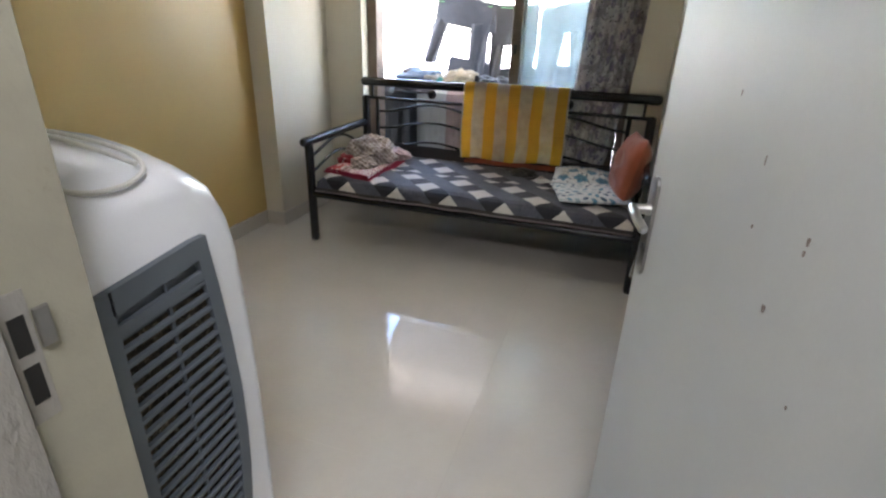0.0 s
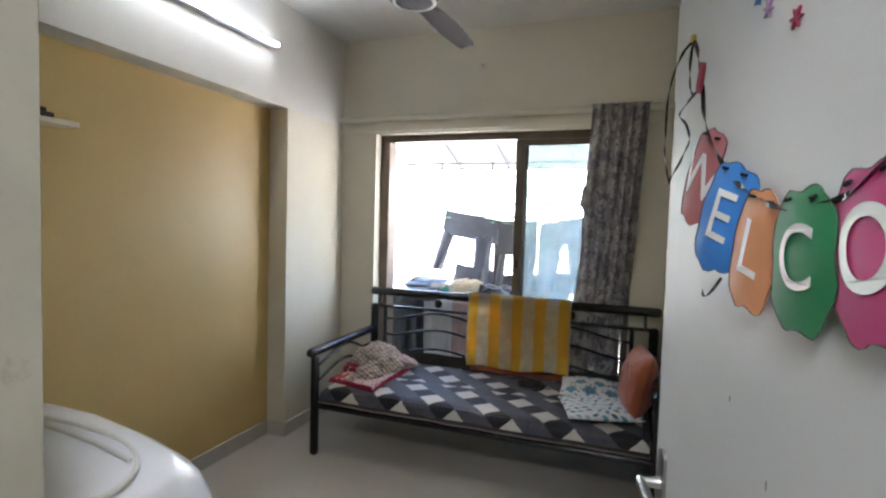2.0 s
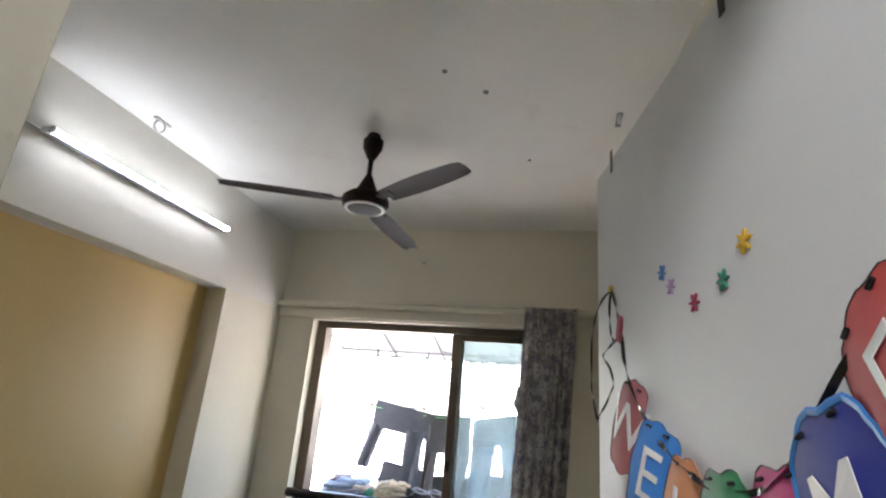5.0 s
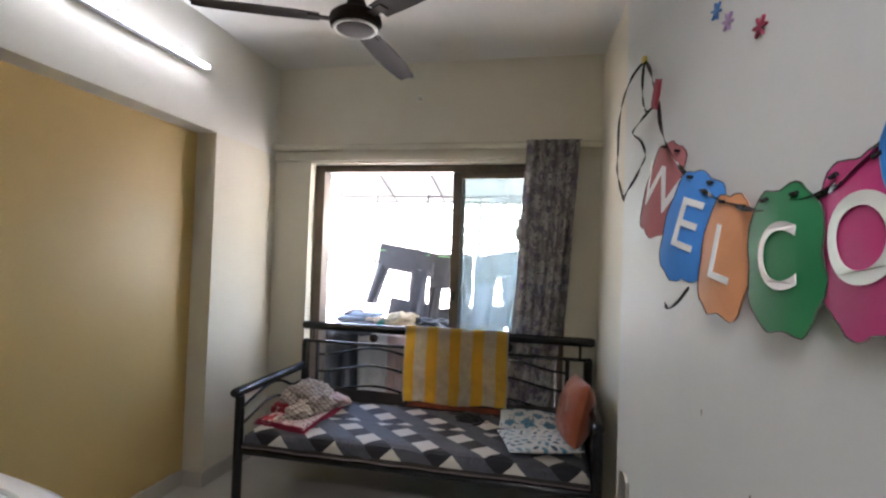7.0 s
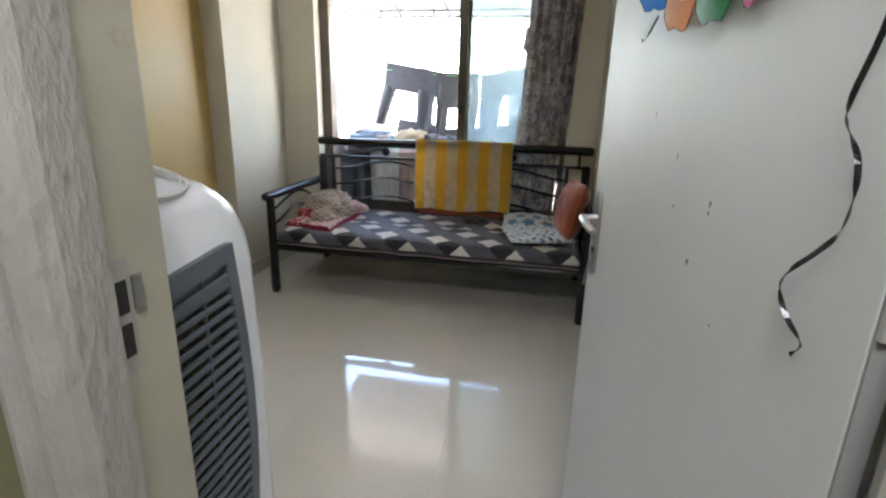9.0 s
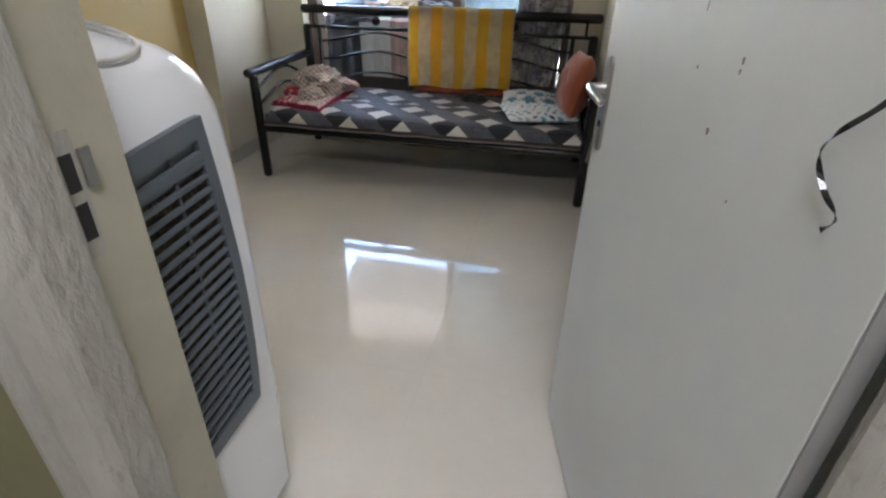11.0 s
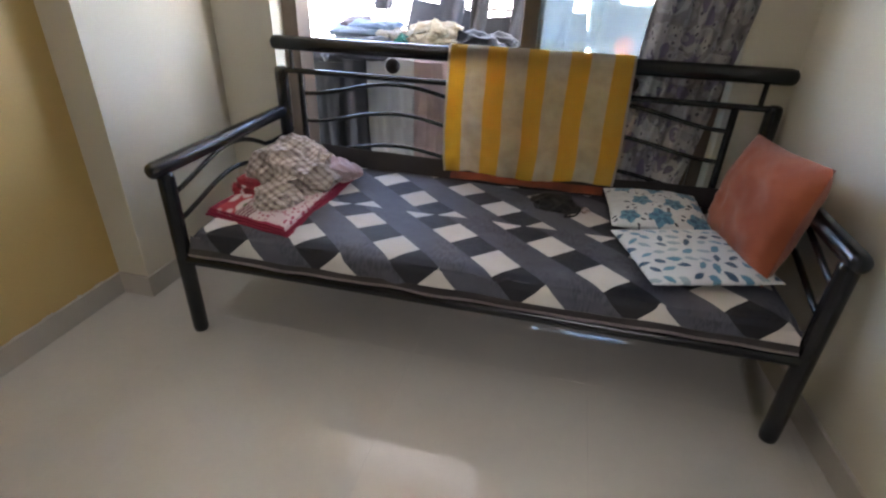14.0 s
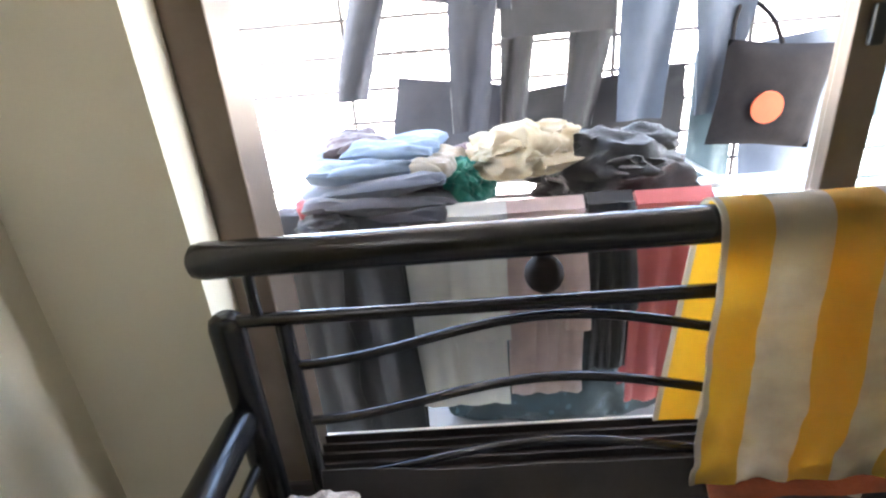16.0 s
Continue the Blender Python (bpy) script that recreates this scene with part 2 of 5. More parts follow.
# left wall: yellow recessed panel below a beam, a pier at its far end
structure("wall_west", box(NICHE - 0.18, NICHE, 0.70, 3.325, 0, 2.115), YELLOW, "mustard yellow painted recessed wall", "wall")
structure("pier", box(NICHE - 0.18, LEFT, 3.325, BACK, 0, 2.115), WALL, "cream painted pier beside the window", "wall")
structure("beam", box(NICHE - 0.18, LEFT, 0.70, BACK, 2.115, TOP), WHITE_WALL, "white painted beam above the yellow wall", "beam")
bm = bmesh.new()
prism([(right_at(4.0), 4.0), (right_at(0.7), 0.7), (right_at(0.7) + 0.2, 0.7), (right_at(4.0) + 0.2, 4.0)], 0, TOP, "z", bm)
structure("wall_east", bm, WALL, "cream painted plain side wall", "wall")
# door wall
DX0, DX1, DZ = -0.018, 0.742, 2.06
bm = box(-1.9, -0.0885, 0.790, 0.905, 0, TOP)
box(0.84, right_at(0.87), 0.790, 0.905, 0, TOP, bm=bm)
box(-0.10, 0.84, 0.790, 0.905, DZ + 0.05, TOP, bm=bm)
structure("wall_south", bm, HALL_WALL, "dull olive-yellow wall round the doorway", "wall")
bm = box(-1.9, -1.7, -1.7, 0.79, 0, 2.6)
box(1.18, 1.38, -1.7, 0.79, 0, 2.6, bm=bm)
box(-1.7, 1.18, -1.7, -1.55, 0, 2.6, bm=bm)
box(right_at(0.87) + 0.001, 1.38, 0.79, 0.905, 0, 2.6, bm=bm)
structure("wall_hall", bm, HALL_WALL, "plain walls of the passage outside the door", "wall")

# door frame: a worn stop on the passage side, a smoother rebate on the room side
REBATE = surface("yellowed_rebate_paint", (0.40, 0.38, 0.30), (0.33, 0.31, 0.25), 6.0, 90, 0.45, 0.2, relief=0.3, depth=0.003, stain=(0.27, 0.24, 0.17), stain_at=(0.6, 0.7))
frame_ob = group("door_frame", (0.36, 0.85, 0), "worn cream-painted wooden door frame with chipped paint", "door frame", kind="structure")
part("jamb", prism([(-0.088, 0.751), (-0.086, 0.734), (-0.080, 0.727), (-0.073, 0.727), (-0.067, 0.735), (-0.061, 0.740), (-0.054, 0.737), (-0.047, 0.729), (-0.038, 0.730), (-0.026, 0.736), (-0.016, 0.746), (-0.010, 0.761), (-0.010, 0.814), (-0.026, 0.814), (-0.026, 0.905), (-0.088, 0.905)], 0, DZ, "z"), JAMB, frame_ob)
part("rebate", box(-0.0259, -0.022, 0.8142, 0.907, 0, DZ, 0.0012), REBATE, frame_ob, "smooth yellowed paint behind the door stop")
part("jamb", prism([(0.84, 0.786), (0.800, 0.778), (0.778, 0.781), (0.758, 0.787), (0.738, 0.790), (0.729, 0.797), (0.729, 0.807), (0.778, 0.807), (0.778, 0.904), (0.84, 0.904)], 0, DZ, "z"), JAMB, frame_ob)
part("head", box(-0.10, 0.84, 0.755, 0.918, DZ + 0.0005, DZ + 0.05, 0.003), JAMB, frame_ob)

# the open door leaf
HINGE, DOOR_W, DOOR_H = Vector((0.716, 0.806, 0)), 0.812, 1.985
DU = Vector((-math.sin(radians(12.3)), math.cos(radians(12.3)), 0))
DN = Vector((-DU.y, DU.x, 0))


def on_door(s, z, off=0.0):
    """A spot on the leaf's face: s metres from the hinge edge, z up, off proud of the face."""
    return HINGE + DU * s + DN * off + Vector((0, 0, z))


DM = Matrix(((DU.x, DN.x, 0, HINGE.x), (DU.y, DN.y, 0, HINGE.y), (0, 0, 1, 0), (0, 0, 0, 1)))
door = group("door_1", HINGE, "open white-painted flush wooden door with scuffs", "door", kind="structure")
part("leaf", box(0.022, DOOR_W, -0.024, 0, 0.012, DOOR_H, 0.002, turn=DM), DOOR, door)

# skirting
sk = box(NICHE, NICHE + 0.012, 0.87, 3.325, 0, 0.09)
box(NICHE + 0.012, LEFT + 0.010, 3.313, 3.325, 0, 0.09, bm=sk)
box(LEFT, LEFT + 0.010, 3.325, BACK, 0, 0.09, bm=sk)
structure("baseboard", sk, SKIRT, "low beige tile skirting along the yellow wall", "baseboard")
sk = prism([(right_at(4.0), 4.0), (right_at(4.0) - 0.012, 4.0), (right_at(0.9) - 0.012, 0.9), (right_at(0.9), 0.9)], 0, 0.085, "z")
structure("baseboard_east", sk, SKIRT, "low beige tile skirting along the side wall", "baseboard")

# chipped paint above the skirting
chips = group("paint_chips", (NICHE, 2.4, 0.09), "flaked white paint chips along the top of the skirting", "paint chips", kind="structure")
CHIP = surface("bare_plaster", (0.62, 0.58, 0.52), None, 30, 200, 0.85, 0.1, relief=0.3)
rnd = random.Random(5)
for k in range(16):
    y0, w, h = 1.35 + 0.125 * k + rnd.uniform(-0.04, 0.04), rnd.uniform(0.012, 0.055), rnd.uniform(0.003, 0.011)
    line = [(y0 + w * q / 6, 0.0905 + (h * rnd.uniform(0.35, 1.0) if 0 < q < 6 else 0.0006)) for q in range(7)]
    part("chip", prism(line + [(y0 + w, 0.0902), (y0, 0.0902)], NICHE + 0.0003, NICHE + 0.0016, "x"), CHIP, chips)

# ---- pelmet ----
pelmet = group("pelmet", (-0.44, 3.97, 2.07), "cream painted wooden curtain pelmet with a rounded top rail", "pelmet", kind="structure")
part("board", box(LEFT, right_at(3.97), 3.978, BACK, 2.072, 2.150, 0.004), WALL, pelmet)
part("rail", tube([(LEFT, 3.952, 2.160), (right_at(3.952), 3.952, 2.160)], 0.022, sides=16), WALL, pelmet, smooth=True)

# ---- sliding window ----
window = group("window_1", (-0.4, 4.09, WZ0), "brown aluminium sliding window with one pane slid open", "window", kind="structure")
FY0, FY1 = 4.09, 4.21
part("frame_side", box(WX0, WX0 + 0.070, FY0, FY1, WZ0, WZ1, 0.003), BROWN_AL, window)
part("frame_side", box(WX1 - 0.045, WX1, FY0, FY1, WZ0, WZ1, 0.003), BROWN_AL, window)
part("frame_head", box(WX0 + 0.070, WX1 - 0.045, FY0, FY1, WZ1 - 0.05, WZ1, 0.003), BROWN_AL, window)

SILL = surface("dark_sill_track", (0.035, 0.026, 0.022), (0.05, 0.04, 0.034), 9, 160, 0.6, 0.1, relief=0.1, shine=0.2)
part("track", box(WX0 + 0.070, WX1 - 0.045, FY0, FY1, WZ0, WZ0 + 0.02, 0.002), SILL, window)
part("sill", box(WX0 + 0.001, WX1 - 0.001, BACK - 0.004, FY0, WZ0, WZ0 + 0.012, 0.002), SILL, window)
for k in range(3):
    part("sill_rib", box(WX0 + 0.002, WX1 - 0.002, BACK + 0.012 + 0.026 * k, BACK + 0.018 + 0.026 * k, WZ0 + 0.012, WZ0 + 0.026), SILL, window)
for k in range(4):
    y = FY0 + 0.012 + k * 0.028
    part("track_rib", box(WX0 + 0.071, WX1 - 0.046, y, y + 0.004, WZ0 + 0.02, WZ0 + 0.04), SILL, window)

# sliding sash of the right half, and the one slid behind it
GLASS_M, gn, gl_, gs = nodes_of("dusty_glass")
gv = coords(gn)
gs.inputs["Base Color"].default_value = (0.78, 0.90, 0.93, 1)
gs.inputs["Roughness"].default_value = 0.06
gs.inputs["Alpha"].default_value = 1.0
dust = noise_tex(gn, gl_, gv, 6, 6, 0.65)
clear = gn.new("ShaderNodeBsdfTransparent")
clear.inputs["Color"].default_value = (0.81, 0.86, 0.86, 1)
film = gn.new("ShaderNodeBsdfTranslucent")
film.inputs["Color"].default_value = (0.80, 0.86, 0.88, 1)
shine = gn.new("ShaderNodeBsdfGlossy")
shine.inputs["Roughness"].default_value = 0.05
m1, m2 = gn.new("ShaderNodeMixShader"), gn.new("ShaderNodeMixShader")
gl_.new(math_node(gn, gl_, "MULTIPLY_ADD", dust, 0.12, 0.0), m1.inputs["Fac"])
gl_.new(clear.outputs[0], m1.inputs[1])
gl_.new(film.outputs[0], m1.inputs[2])
fres = gn.new("ShaderNodeFresnel")
fres.inputs["IOR"].default_value = 1.45
gl_.new(fres.outputs[0], m2.inputs["Fac"])
gl_.new(m1.outputs[0], m2.inputs[1])
gl_.new(shine.outputs[0], m2.inputs[2])
gl_.new(m2.outputs[0], gn["Material Output"].inputs["Surface"])


def sash(x0, x1, y, name):
    sash_ob = part(name, box(x0, x0 + 0.062, y, y + 0.026, WZ0 + 0.03, WZ1 - 0.045, 0.003), BROWN_AL, window)
    part("sash_stile", box(x1 - 0.05, x1, y, y + 0.026, WZ0 + 0.03, WZ1 - 0.045, 0.003), BROWN_AL, sash_ob)
    part("sash_rail", box(x0 + 0.062, x1 - 0.05, y, y + 0.026, WZ0 + 0.03, WZ0 + 0.085, 0.003), BROWN_AL, sash_ob)
    part("sash_rail", box(x0 + 0.062, x1 - 0.05, y, y + 0.026, WZ1 - 0.09, WZ1 - 0.045, 0.003), BROWN_AL, sash_ob)
    pane = part("pane", box(x0 + 0.062, x1 - 0.05, y + 0.011, y + 0.015, WZ0 + 0.085, WZ1 - 0.09), GLASS_M, sash_ob, "dusty greenish window glass")
    pane.visible_shadow = False
    return sash_ob


front_sash = sash(-0.280, WX1 - 0.046, 4.115, "sash")
sash(-0.262, WX1 - 0.046, 4.152, "sash")
part("latch", box(-0.262, -0.240, 4.103, 4.115, 1.12, 1.18, 0.004), BLACK, front_sash)

# ---- door furniture ----
def door_bm(s0, s1, z0, z1, o0, o1, bevel=0.0, steps=2):
    return box(s0, s1, o0, o1, z0, z1, bevel, turn=DM, steps=steps)


def to_door(bm):
    bmesh.ops.transform(bm, matrix=DM, verts=bm.verts)
    return bm


part("edge_strip", door_bm(0.0185, 0.0215, 0.014, DOOR_H - 0.002, -0.0235, -0.0005), DOOR_EDGE, door, "bare grey hinge edge of the door")
plate_line = [(0.766 + 0.018 * math.cos(a), (1.024 if k < 9 else 0.868) + 0.018 * math.sin(a)) for k, a in enumerate([math.pi * q / 8 for q in range(9)] + [math.pi + math.pi * q / 8 for q in range(9)])]
handle = part("handle_plate", to_door(prism(plate_line, 0.0005, 0.006, "y")), STEEL, door, "satin steel lever handle plate with rounded ends")
part("neck", to_door(tube([(0.766, 0.006, 0.980), (0.766, 0.022, 0.980), (0.766, 0.034, 0.980)], [0.011, 0.009, 0.0095], sides=16)), STEEL, handle, smooth=True)
part("lever", to_door(tube([(0.773, 0.036, 0.981), (0.760, 0.038, 0.980), (0.722, 0.038, 0.975), (0.684, 0.036, 0.970), (0.678, 0.035, 0.969)], [0.0075, 0.0088, 0.0090, 0.0085, 0.006], sides=16)), STEEL, handle, smooth=True)
part("keyhole", to_door(tube([(0.766, 0.0055, 0.907), (0.766, 0.0085, 0.907)], 0.007, sides=14)), BLACK, handle)
HINGE_M = surface("painted_hinge", (0.46, 0.45, 0.42), (0.36, 0.35, 0.33), 14, 160, 0.5, 0.15, metal=0.2, relief=0.2)
for zc in (0.32, 1.10, 1.80):
    leaf_h = part("hinge", box(0.014, 0.0184, -0.026, -0.001, zc - 0.048, zc + 0.048, turn=DM), HINGE_M, door, "dull steel butt hinge with painted leaves")
    for k in range(5):
        z = zc - 0.048 + k * 0.0192
        part("knuckle", to_door(tube([(0.009, -0.0315, z + 0.0008), (0.009, -0.0315, z + 0.0184)], 0.0062, sides=10)), HINGE_M, leaf_h)
    for k, (a, z) in enumerate(((-0.019, -0.038), (-0.007, -0.014), (-0.019, 0.014), (-0.007, 0.038))):
        part("screw", box(0.0128, 0.014, a - 0.0035, a + 0.0035, zc + z - 0.0035, zc + z + 0.0035, 0.001, turn=DM), DOOR_EDGE, leaf_h)
# scuff marks
SCUFF = surface("scuff_brown", (0.25, 0.19, 0.165), None, 30, 200, 0.8, 0.1, relief=0.2)
for s, z, w, h in ((0.409, 1.082, 0.0022, 0.0035), (0.304, 1.106, 0.0026, 0.0062), (0.305, 1.094, 0.0022, 0.0045), (0.340, 1.015, 0.0040, 0.0062), (0.420, 1.155, 0.0010, 0.0075), (0.520, 1.215, 0.0012, 0.0050), (0.255, 0.955, 0.0016, 0.0030)):
    pts = [(s + w * math.cos(a) * (0.8 + 0.3 * math.sin(3 * a)), z + h * math.sin(a) * (0.9 + 0.2 * math.cos(2 * a + s))) for a in (2 * math.pi * k / 10 for k in range(10))]
    bm = bmesh.new()
    lo, hi = [bm.verts.new(on_door(a, b, 0.0002)) for a, b in pts], [bm.verts.new(on_door(a, b, 0.0009)) for a, b in pts]
    bm.faces.new(lo)
    bm.faces.new(hi)
    for k in range(10):
        bm.faces.new((lo[k], lo[(k + 1) % 10], hi[(k + 1) % 10], hi[k]))
    part("scuff", bm, SCUFF, door, "small brown chip in the paint")
# latch holes in the jamb, black blocks for the shade inside them, and lip
strike = part("strike_plate", box(-0.0225, -0.0205, 0.820, 0.846, 0.909, 1.049, 0.0006), JAMB, frame_ob, "paint-crusted steel strike plate")
part("latch_hole", box(-0.025, -0.0199, 0.825, 0.840, 0.985, 1.025), BLACK, strike)
part("bolt_hole", box(-0.025, -0.0199, 0.825, 0.840, 0.931, 0.972), BLACK, strike)
part("lip", box(-0.0205, -0.0165, 0.8465, 0.861, 0.985, 1.027, 0.0015), STEEL, strike)

# cloth on the inner handle
OLIVE = cloth("olive_cloth", (0.12, 0.095, 0.045), (0.08, 0.065, 0.03))
bag_on = group("hanging_cloth", on_door(0.80, 0.79, -0.05), "dark olive cloth strip hanging behind the open door", "cloth")
part("strip", sheet(10, 14, lambda u, v: on_door(0.790 + 0.022 * u + (0.095 + 0.05 * u) * (1 - v) + 0.003 * math.sin(9 * v), 0.775 + 0.33 * v - 0.02 * u * (1 - v), -0.040 - 0.006 * math.sin(7 * u + 3 * v)), 0.006), OLIVE, bag_on, smooth=True)
part("loop", tube([on_door(0.80, 1.09, -0.042), on_door(0.79, 1.115, -0.038), on_door(0.78, 1.125, -0.0245)], 0.004), OLIVE, bag_on, smooth=True)

# ---- bunting on the door ----
def paper(name, c):
    return surface(name, c, tuple(min(1, x * 1.2) for x in c), 14, 120, 0.55, 0.15, relief=0.1, shine=0.25)


INK = surface("letter_white", (0.75, 0.75, 0.72), (0.68, 0.68, 0.66), 10, 100, 0.4, 0.1, relief=0.0)
RIBBON = surface("black_ribbon", (0.012, 0.012, 0.014), None, 20, 100, 0.25, 0.1, relief=0.0)
TAPE = surface("yellow_tack", (0.55, 0.42, 0.06), None, 20, 100, 0.5, 0.1, relief=0.1)
DARK_RIM = surface("shaded_card_edge", (0.05, 0.035, 0.035), None, 20, 100, 0.5, 0.1, relief=0.0)
BRIGHT_RIM = surface("bright_blue_card_edge", (0.03, 0.22, 0.62), None, 20, 100, 0.4, 0.1, relief=0.0)
bunting = group("welcome_bunting", on_door(0.42, 1.40, 0.006), "multicoloured glossy paper letter bunting strung on black ribbon", "bunting")


def flag(s, z, w, h, tilt, colour, letter, swing, off, seed):
    """One scalloped card: s, z its centre on the door, swing its turn about the upright, tilt its lean."""
    rnd = random.Random(seed)
    ob_m = Matrix.Translation(on_door(s, z, off)) @ Matrix(((-DU.x, 0, DN.x, 0), (-DU.y, 0, DN.y, 0), (0, 1, 0, 0), (0, 0, 0, 1))) @ Matrix.Rotation(radians(swing), 4, "Y") @ Matrix.Rotation(radians(tilt), 4, "Z")
    edge, n = [], 56
    for k in range(n):
        a = 2 * math.pi * k / n
        ca, sa = math.cos(a), math.sin(a)
        rr = 1.0 / max(abs(ca) ** 3.2 + abs(sa) ** 3.2, 1e-6) ** (1 / 3.2)
        rr *= 1 + 0.040 * math.sin(8 * a + seed) + 0.020 * math.sin(5 * a + 2 * seed) + 0.018 * rnd.uniform(-1, 1)
        edge.append((ca * rr * w / 2, sa * rr * h / 2))

    def dome(x, y):
        return 0.006 * (1 - (2 * x / w) ** 2) - 0.004 * (2 * y / h) ** 2 + 0.0010 * noise.noise((x * 24, y * 20, seed * 2.7))
    bm = bmesh.new()
    rings = []
    for sc in (1.0, 0.75, 0.45, 0.15):
        rings.append([bm.verts.new((x * sc, y * sc, dome(x * sc, y * sc))) for x, y in edge])
    for a, b in zip(rings, rings[1:]):
        for k in range(n):
            bm.faces.new((a[k], a[(k + 1) % n], b[(k + 1) % n], b[k]))
    bm.faces.new(rings[-1])
    bm.normal_update()
    bmesh.ops.solidify(bm, geom=bm.faces[:], thickness=0.0012)
    bmesh.ops.transform(bm, matrix=ob_m, verts=bm.verts)
    card = part("card", bm, colour, bunting, smooth=True)
    # rim: darker shading of the card's edge put in as colour; bright blue print on M
    rim = tube([ob_m @ Vector((x * 0.995, y * 0.995, dome(x, y) + 0.0002)) for x, y in edge + edge[:1]], 0.0036 if letter == "M" else 0.0008, sides=6, caps=False, flat=0.45)
    part("rim", rim, BRIGHT_RIM if letter == "M" else DARK_RIM, card)
    # letter
    cu = bpy.data.curves.new("letter", "FONT")
    cu.body, cu.size, cu.align_x, cu.align_y, cu.extrude, cu.offset = letter, h * {"O": 0.70, "M": 0.56}.get(letter, 0.66), "CENTER", "CENTER", 0.0003, 0.0010 if letter in "OM" else 0.0
    tmp = new("letter", cu)
    me = bpy.data.meshes.new_from_object(tmp.evaluated_get(bpy.context.evaluated_depsgraph_get()))
    bpy.data.objects.remove(tmp)
    bm = bmesh.new()
    bm.from_mesh(me)
    bpy.data.meshes.remove(me)
    for v in bm.verts:
        v.co.x *= 1.0 if letter in "OM" else 0.95
        v.co.z += dome(v.co.x, v.co.y) + 0.0016
    bmesh.ops.transform(bm, matrix=ob_m, verts=bm.verts)
    part("letter", bm, INK, card)
    for side in (-1, 1):
        part("eyelet", tube([ob_m @ Vector((side * w * 0.2 - 0.004, h * 0.43, 0.004)), ob_m @ Vector((side * w * 0.2 + 0.004, h * 0.435, 0.004))], 0.002, sides=8), RIBBON, card)
    return card


CARD_ROWS = (
    (0.618, 1.500, 0.070, 0.136, -22, (0.36, 0.13, 0.13), "W", 14, 0.014, 1),
    (0.526, 1.441, 0.082, 0.138, -19, (0.05, 0.20, 0.52), "E", 18, 0.018, 2),
    (0.458, 1.404, 0.086, 0.136, -14, (0.60, 0.27, 0.13), "L", 6, 0.010, 3),
    (0.360, 1.400, 0.104, 0.134, 1, (0.012, 0.17, 0.06), "C", 0, 0.012, 4),
    (0.266, 1.412, 0.112, 0.138, 10, (0.46, 0.025, 0.16), "O", -3, 0.011, 5),
    (0.186, 1.456, 0.112, 0.138, 21, (0.02, 0.03, 0.22), "M", -6, 0.022, 6),
    (0.116, 1.532, 0.110, 0.140, 34, (0.52, 0.08, 0.075), "E", -12, 0.030, 7),
)
for s, z, w, h, tilt, c, letter, swing, off, seed in CARD_ROWS:
    flag(s, z, w, h, tilt, paper("card_" + letter.lower() + "_paper", c), letter, swing, off, seed)


def ribbon(points, width, material, parent, name="ribbon"):
    """A thin flat band along points on the door (s, z, off), twisting as it goes."""
    bm = bmesh.new()
    pts = [on_door(*p) for p in points]
    dense = []
    for i in range(len(pts) - 1):
        p0, p1, p2, p3 = pts[max(i - 1, 0)], pts[i], pts[i + 1], pts[min(i + 2, len(pts) - 1)]
        for k in range(5):
            t = k / 5
            dense.append(0.5 * ((2 * p1) + (p2 - p0) * t + (2 * p0 - 5 * p1 + 4 * p2 - p3) * t * t + (3 * p1 - p0 - 3 * p2 + p3) * t ** 3))
    dense.append(pts[-1])
    rows = []
    for i, p in enumerate(dense):
        d = (dense[min(i + 1, len(dense) - 1)] - dense[max(i - 1, 0)]).normalized()
        a = math.sin(i * 0.45) * 1.1
        side = (d.cross(DN) * math.cos(a) + DN * math.sin(a)).normalized() * width / 2
        rows.append((bm.verts.new(p + side), bm.verts.new(p - side)))
    for a, b in zip(rows, rows[1:]):
        bm.faces.new((a[0], b[0], b[1], a[1]))
    bm.normal_update()
    bmesh.ops.solidify(bm, geom=bm.faces[:], thickness=0.0006)
    return part(name, bm, material, parent)


ribbon([(0.722, 1.727, 0.003), (0.694, 1.705, 0.006), (0.664, 1.665, 0.010), (0.642, 1.632, 0.012), (0.626, 1.592, 0.014), (0.590, 1.548, 0.016), (0.540, 1.508, 0.016), (0.490, 1.478, 0.014), (0.445, 1.460, 0.012), (0.400, 1.450, 0.012), (0.355, 1.450, 0.012), (0.310, 1.455, 0.012), (0.268, 1.474, 0.014), (0.225, 1.508, 0.016), (0.170, 1.560, 0.018), (0.120, 1.610, 0.012), (0.055, 1.690, 0.003)], 0.006, RIBBON, bunting)
ribbon([(0.722, 1.727, 0.003), (0.752, 1.715, 0.010), (0.780, 1.690, 0.014), (0.792, 1.650, 0.018), (0.796, 1.590, 0.018), (0.803, 1.560, 0.016), (0.786, 1.530, 0.016), (0.765, 1.502, 0.016)], 0.004, RIBBON, bunting, "ribbon_tail")
ribbon([(0.765, 1.502, 0.016), (0.748, 1.515, 0.018), (0.716, 1.528, 0.018), (0.690, 1.545, 0.018), (0.676, 1.562, 0.016), (0.700, 1.590, 0.014), (0.738, 1.612, 0.014), (0.700, 1.624, 0.014), (0.652, 1.634, 0.012)], 0.004, RIBBON, bunting, "ribbon_tail")
ribbon([(0.720, 1.726, 0.004), (0.716, 1.690, 0.008), (0.706, 1.655, 0.010), (0.694, 1.636, 0.010), (0.664, 1.632, 0.010)], 0.004, RIBBON, bunting, "ribbon_tail")
ribbon([(0.532, 1.366, 0.014), (0.560, 1.346, 0.014), (0.598, 1.334, 0.010), (0.618, 1.340, 0.006)], 0.004, RIBBON, bunting, "ribbon_tail")
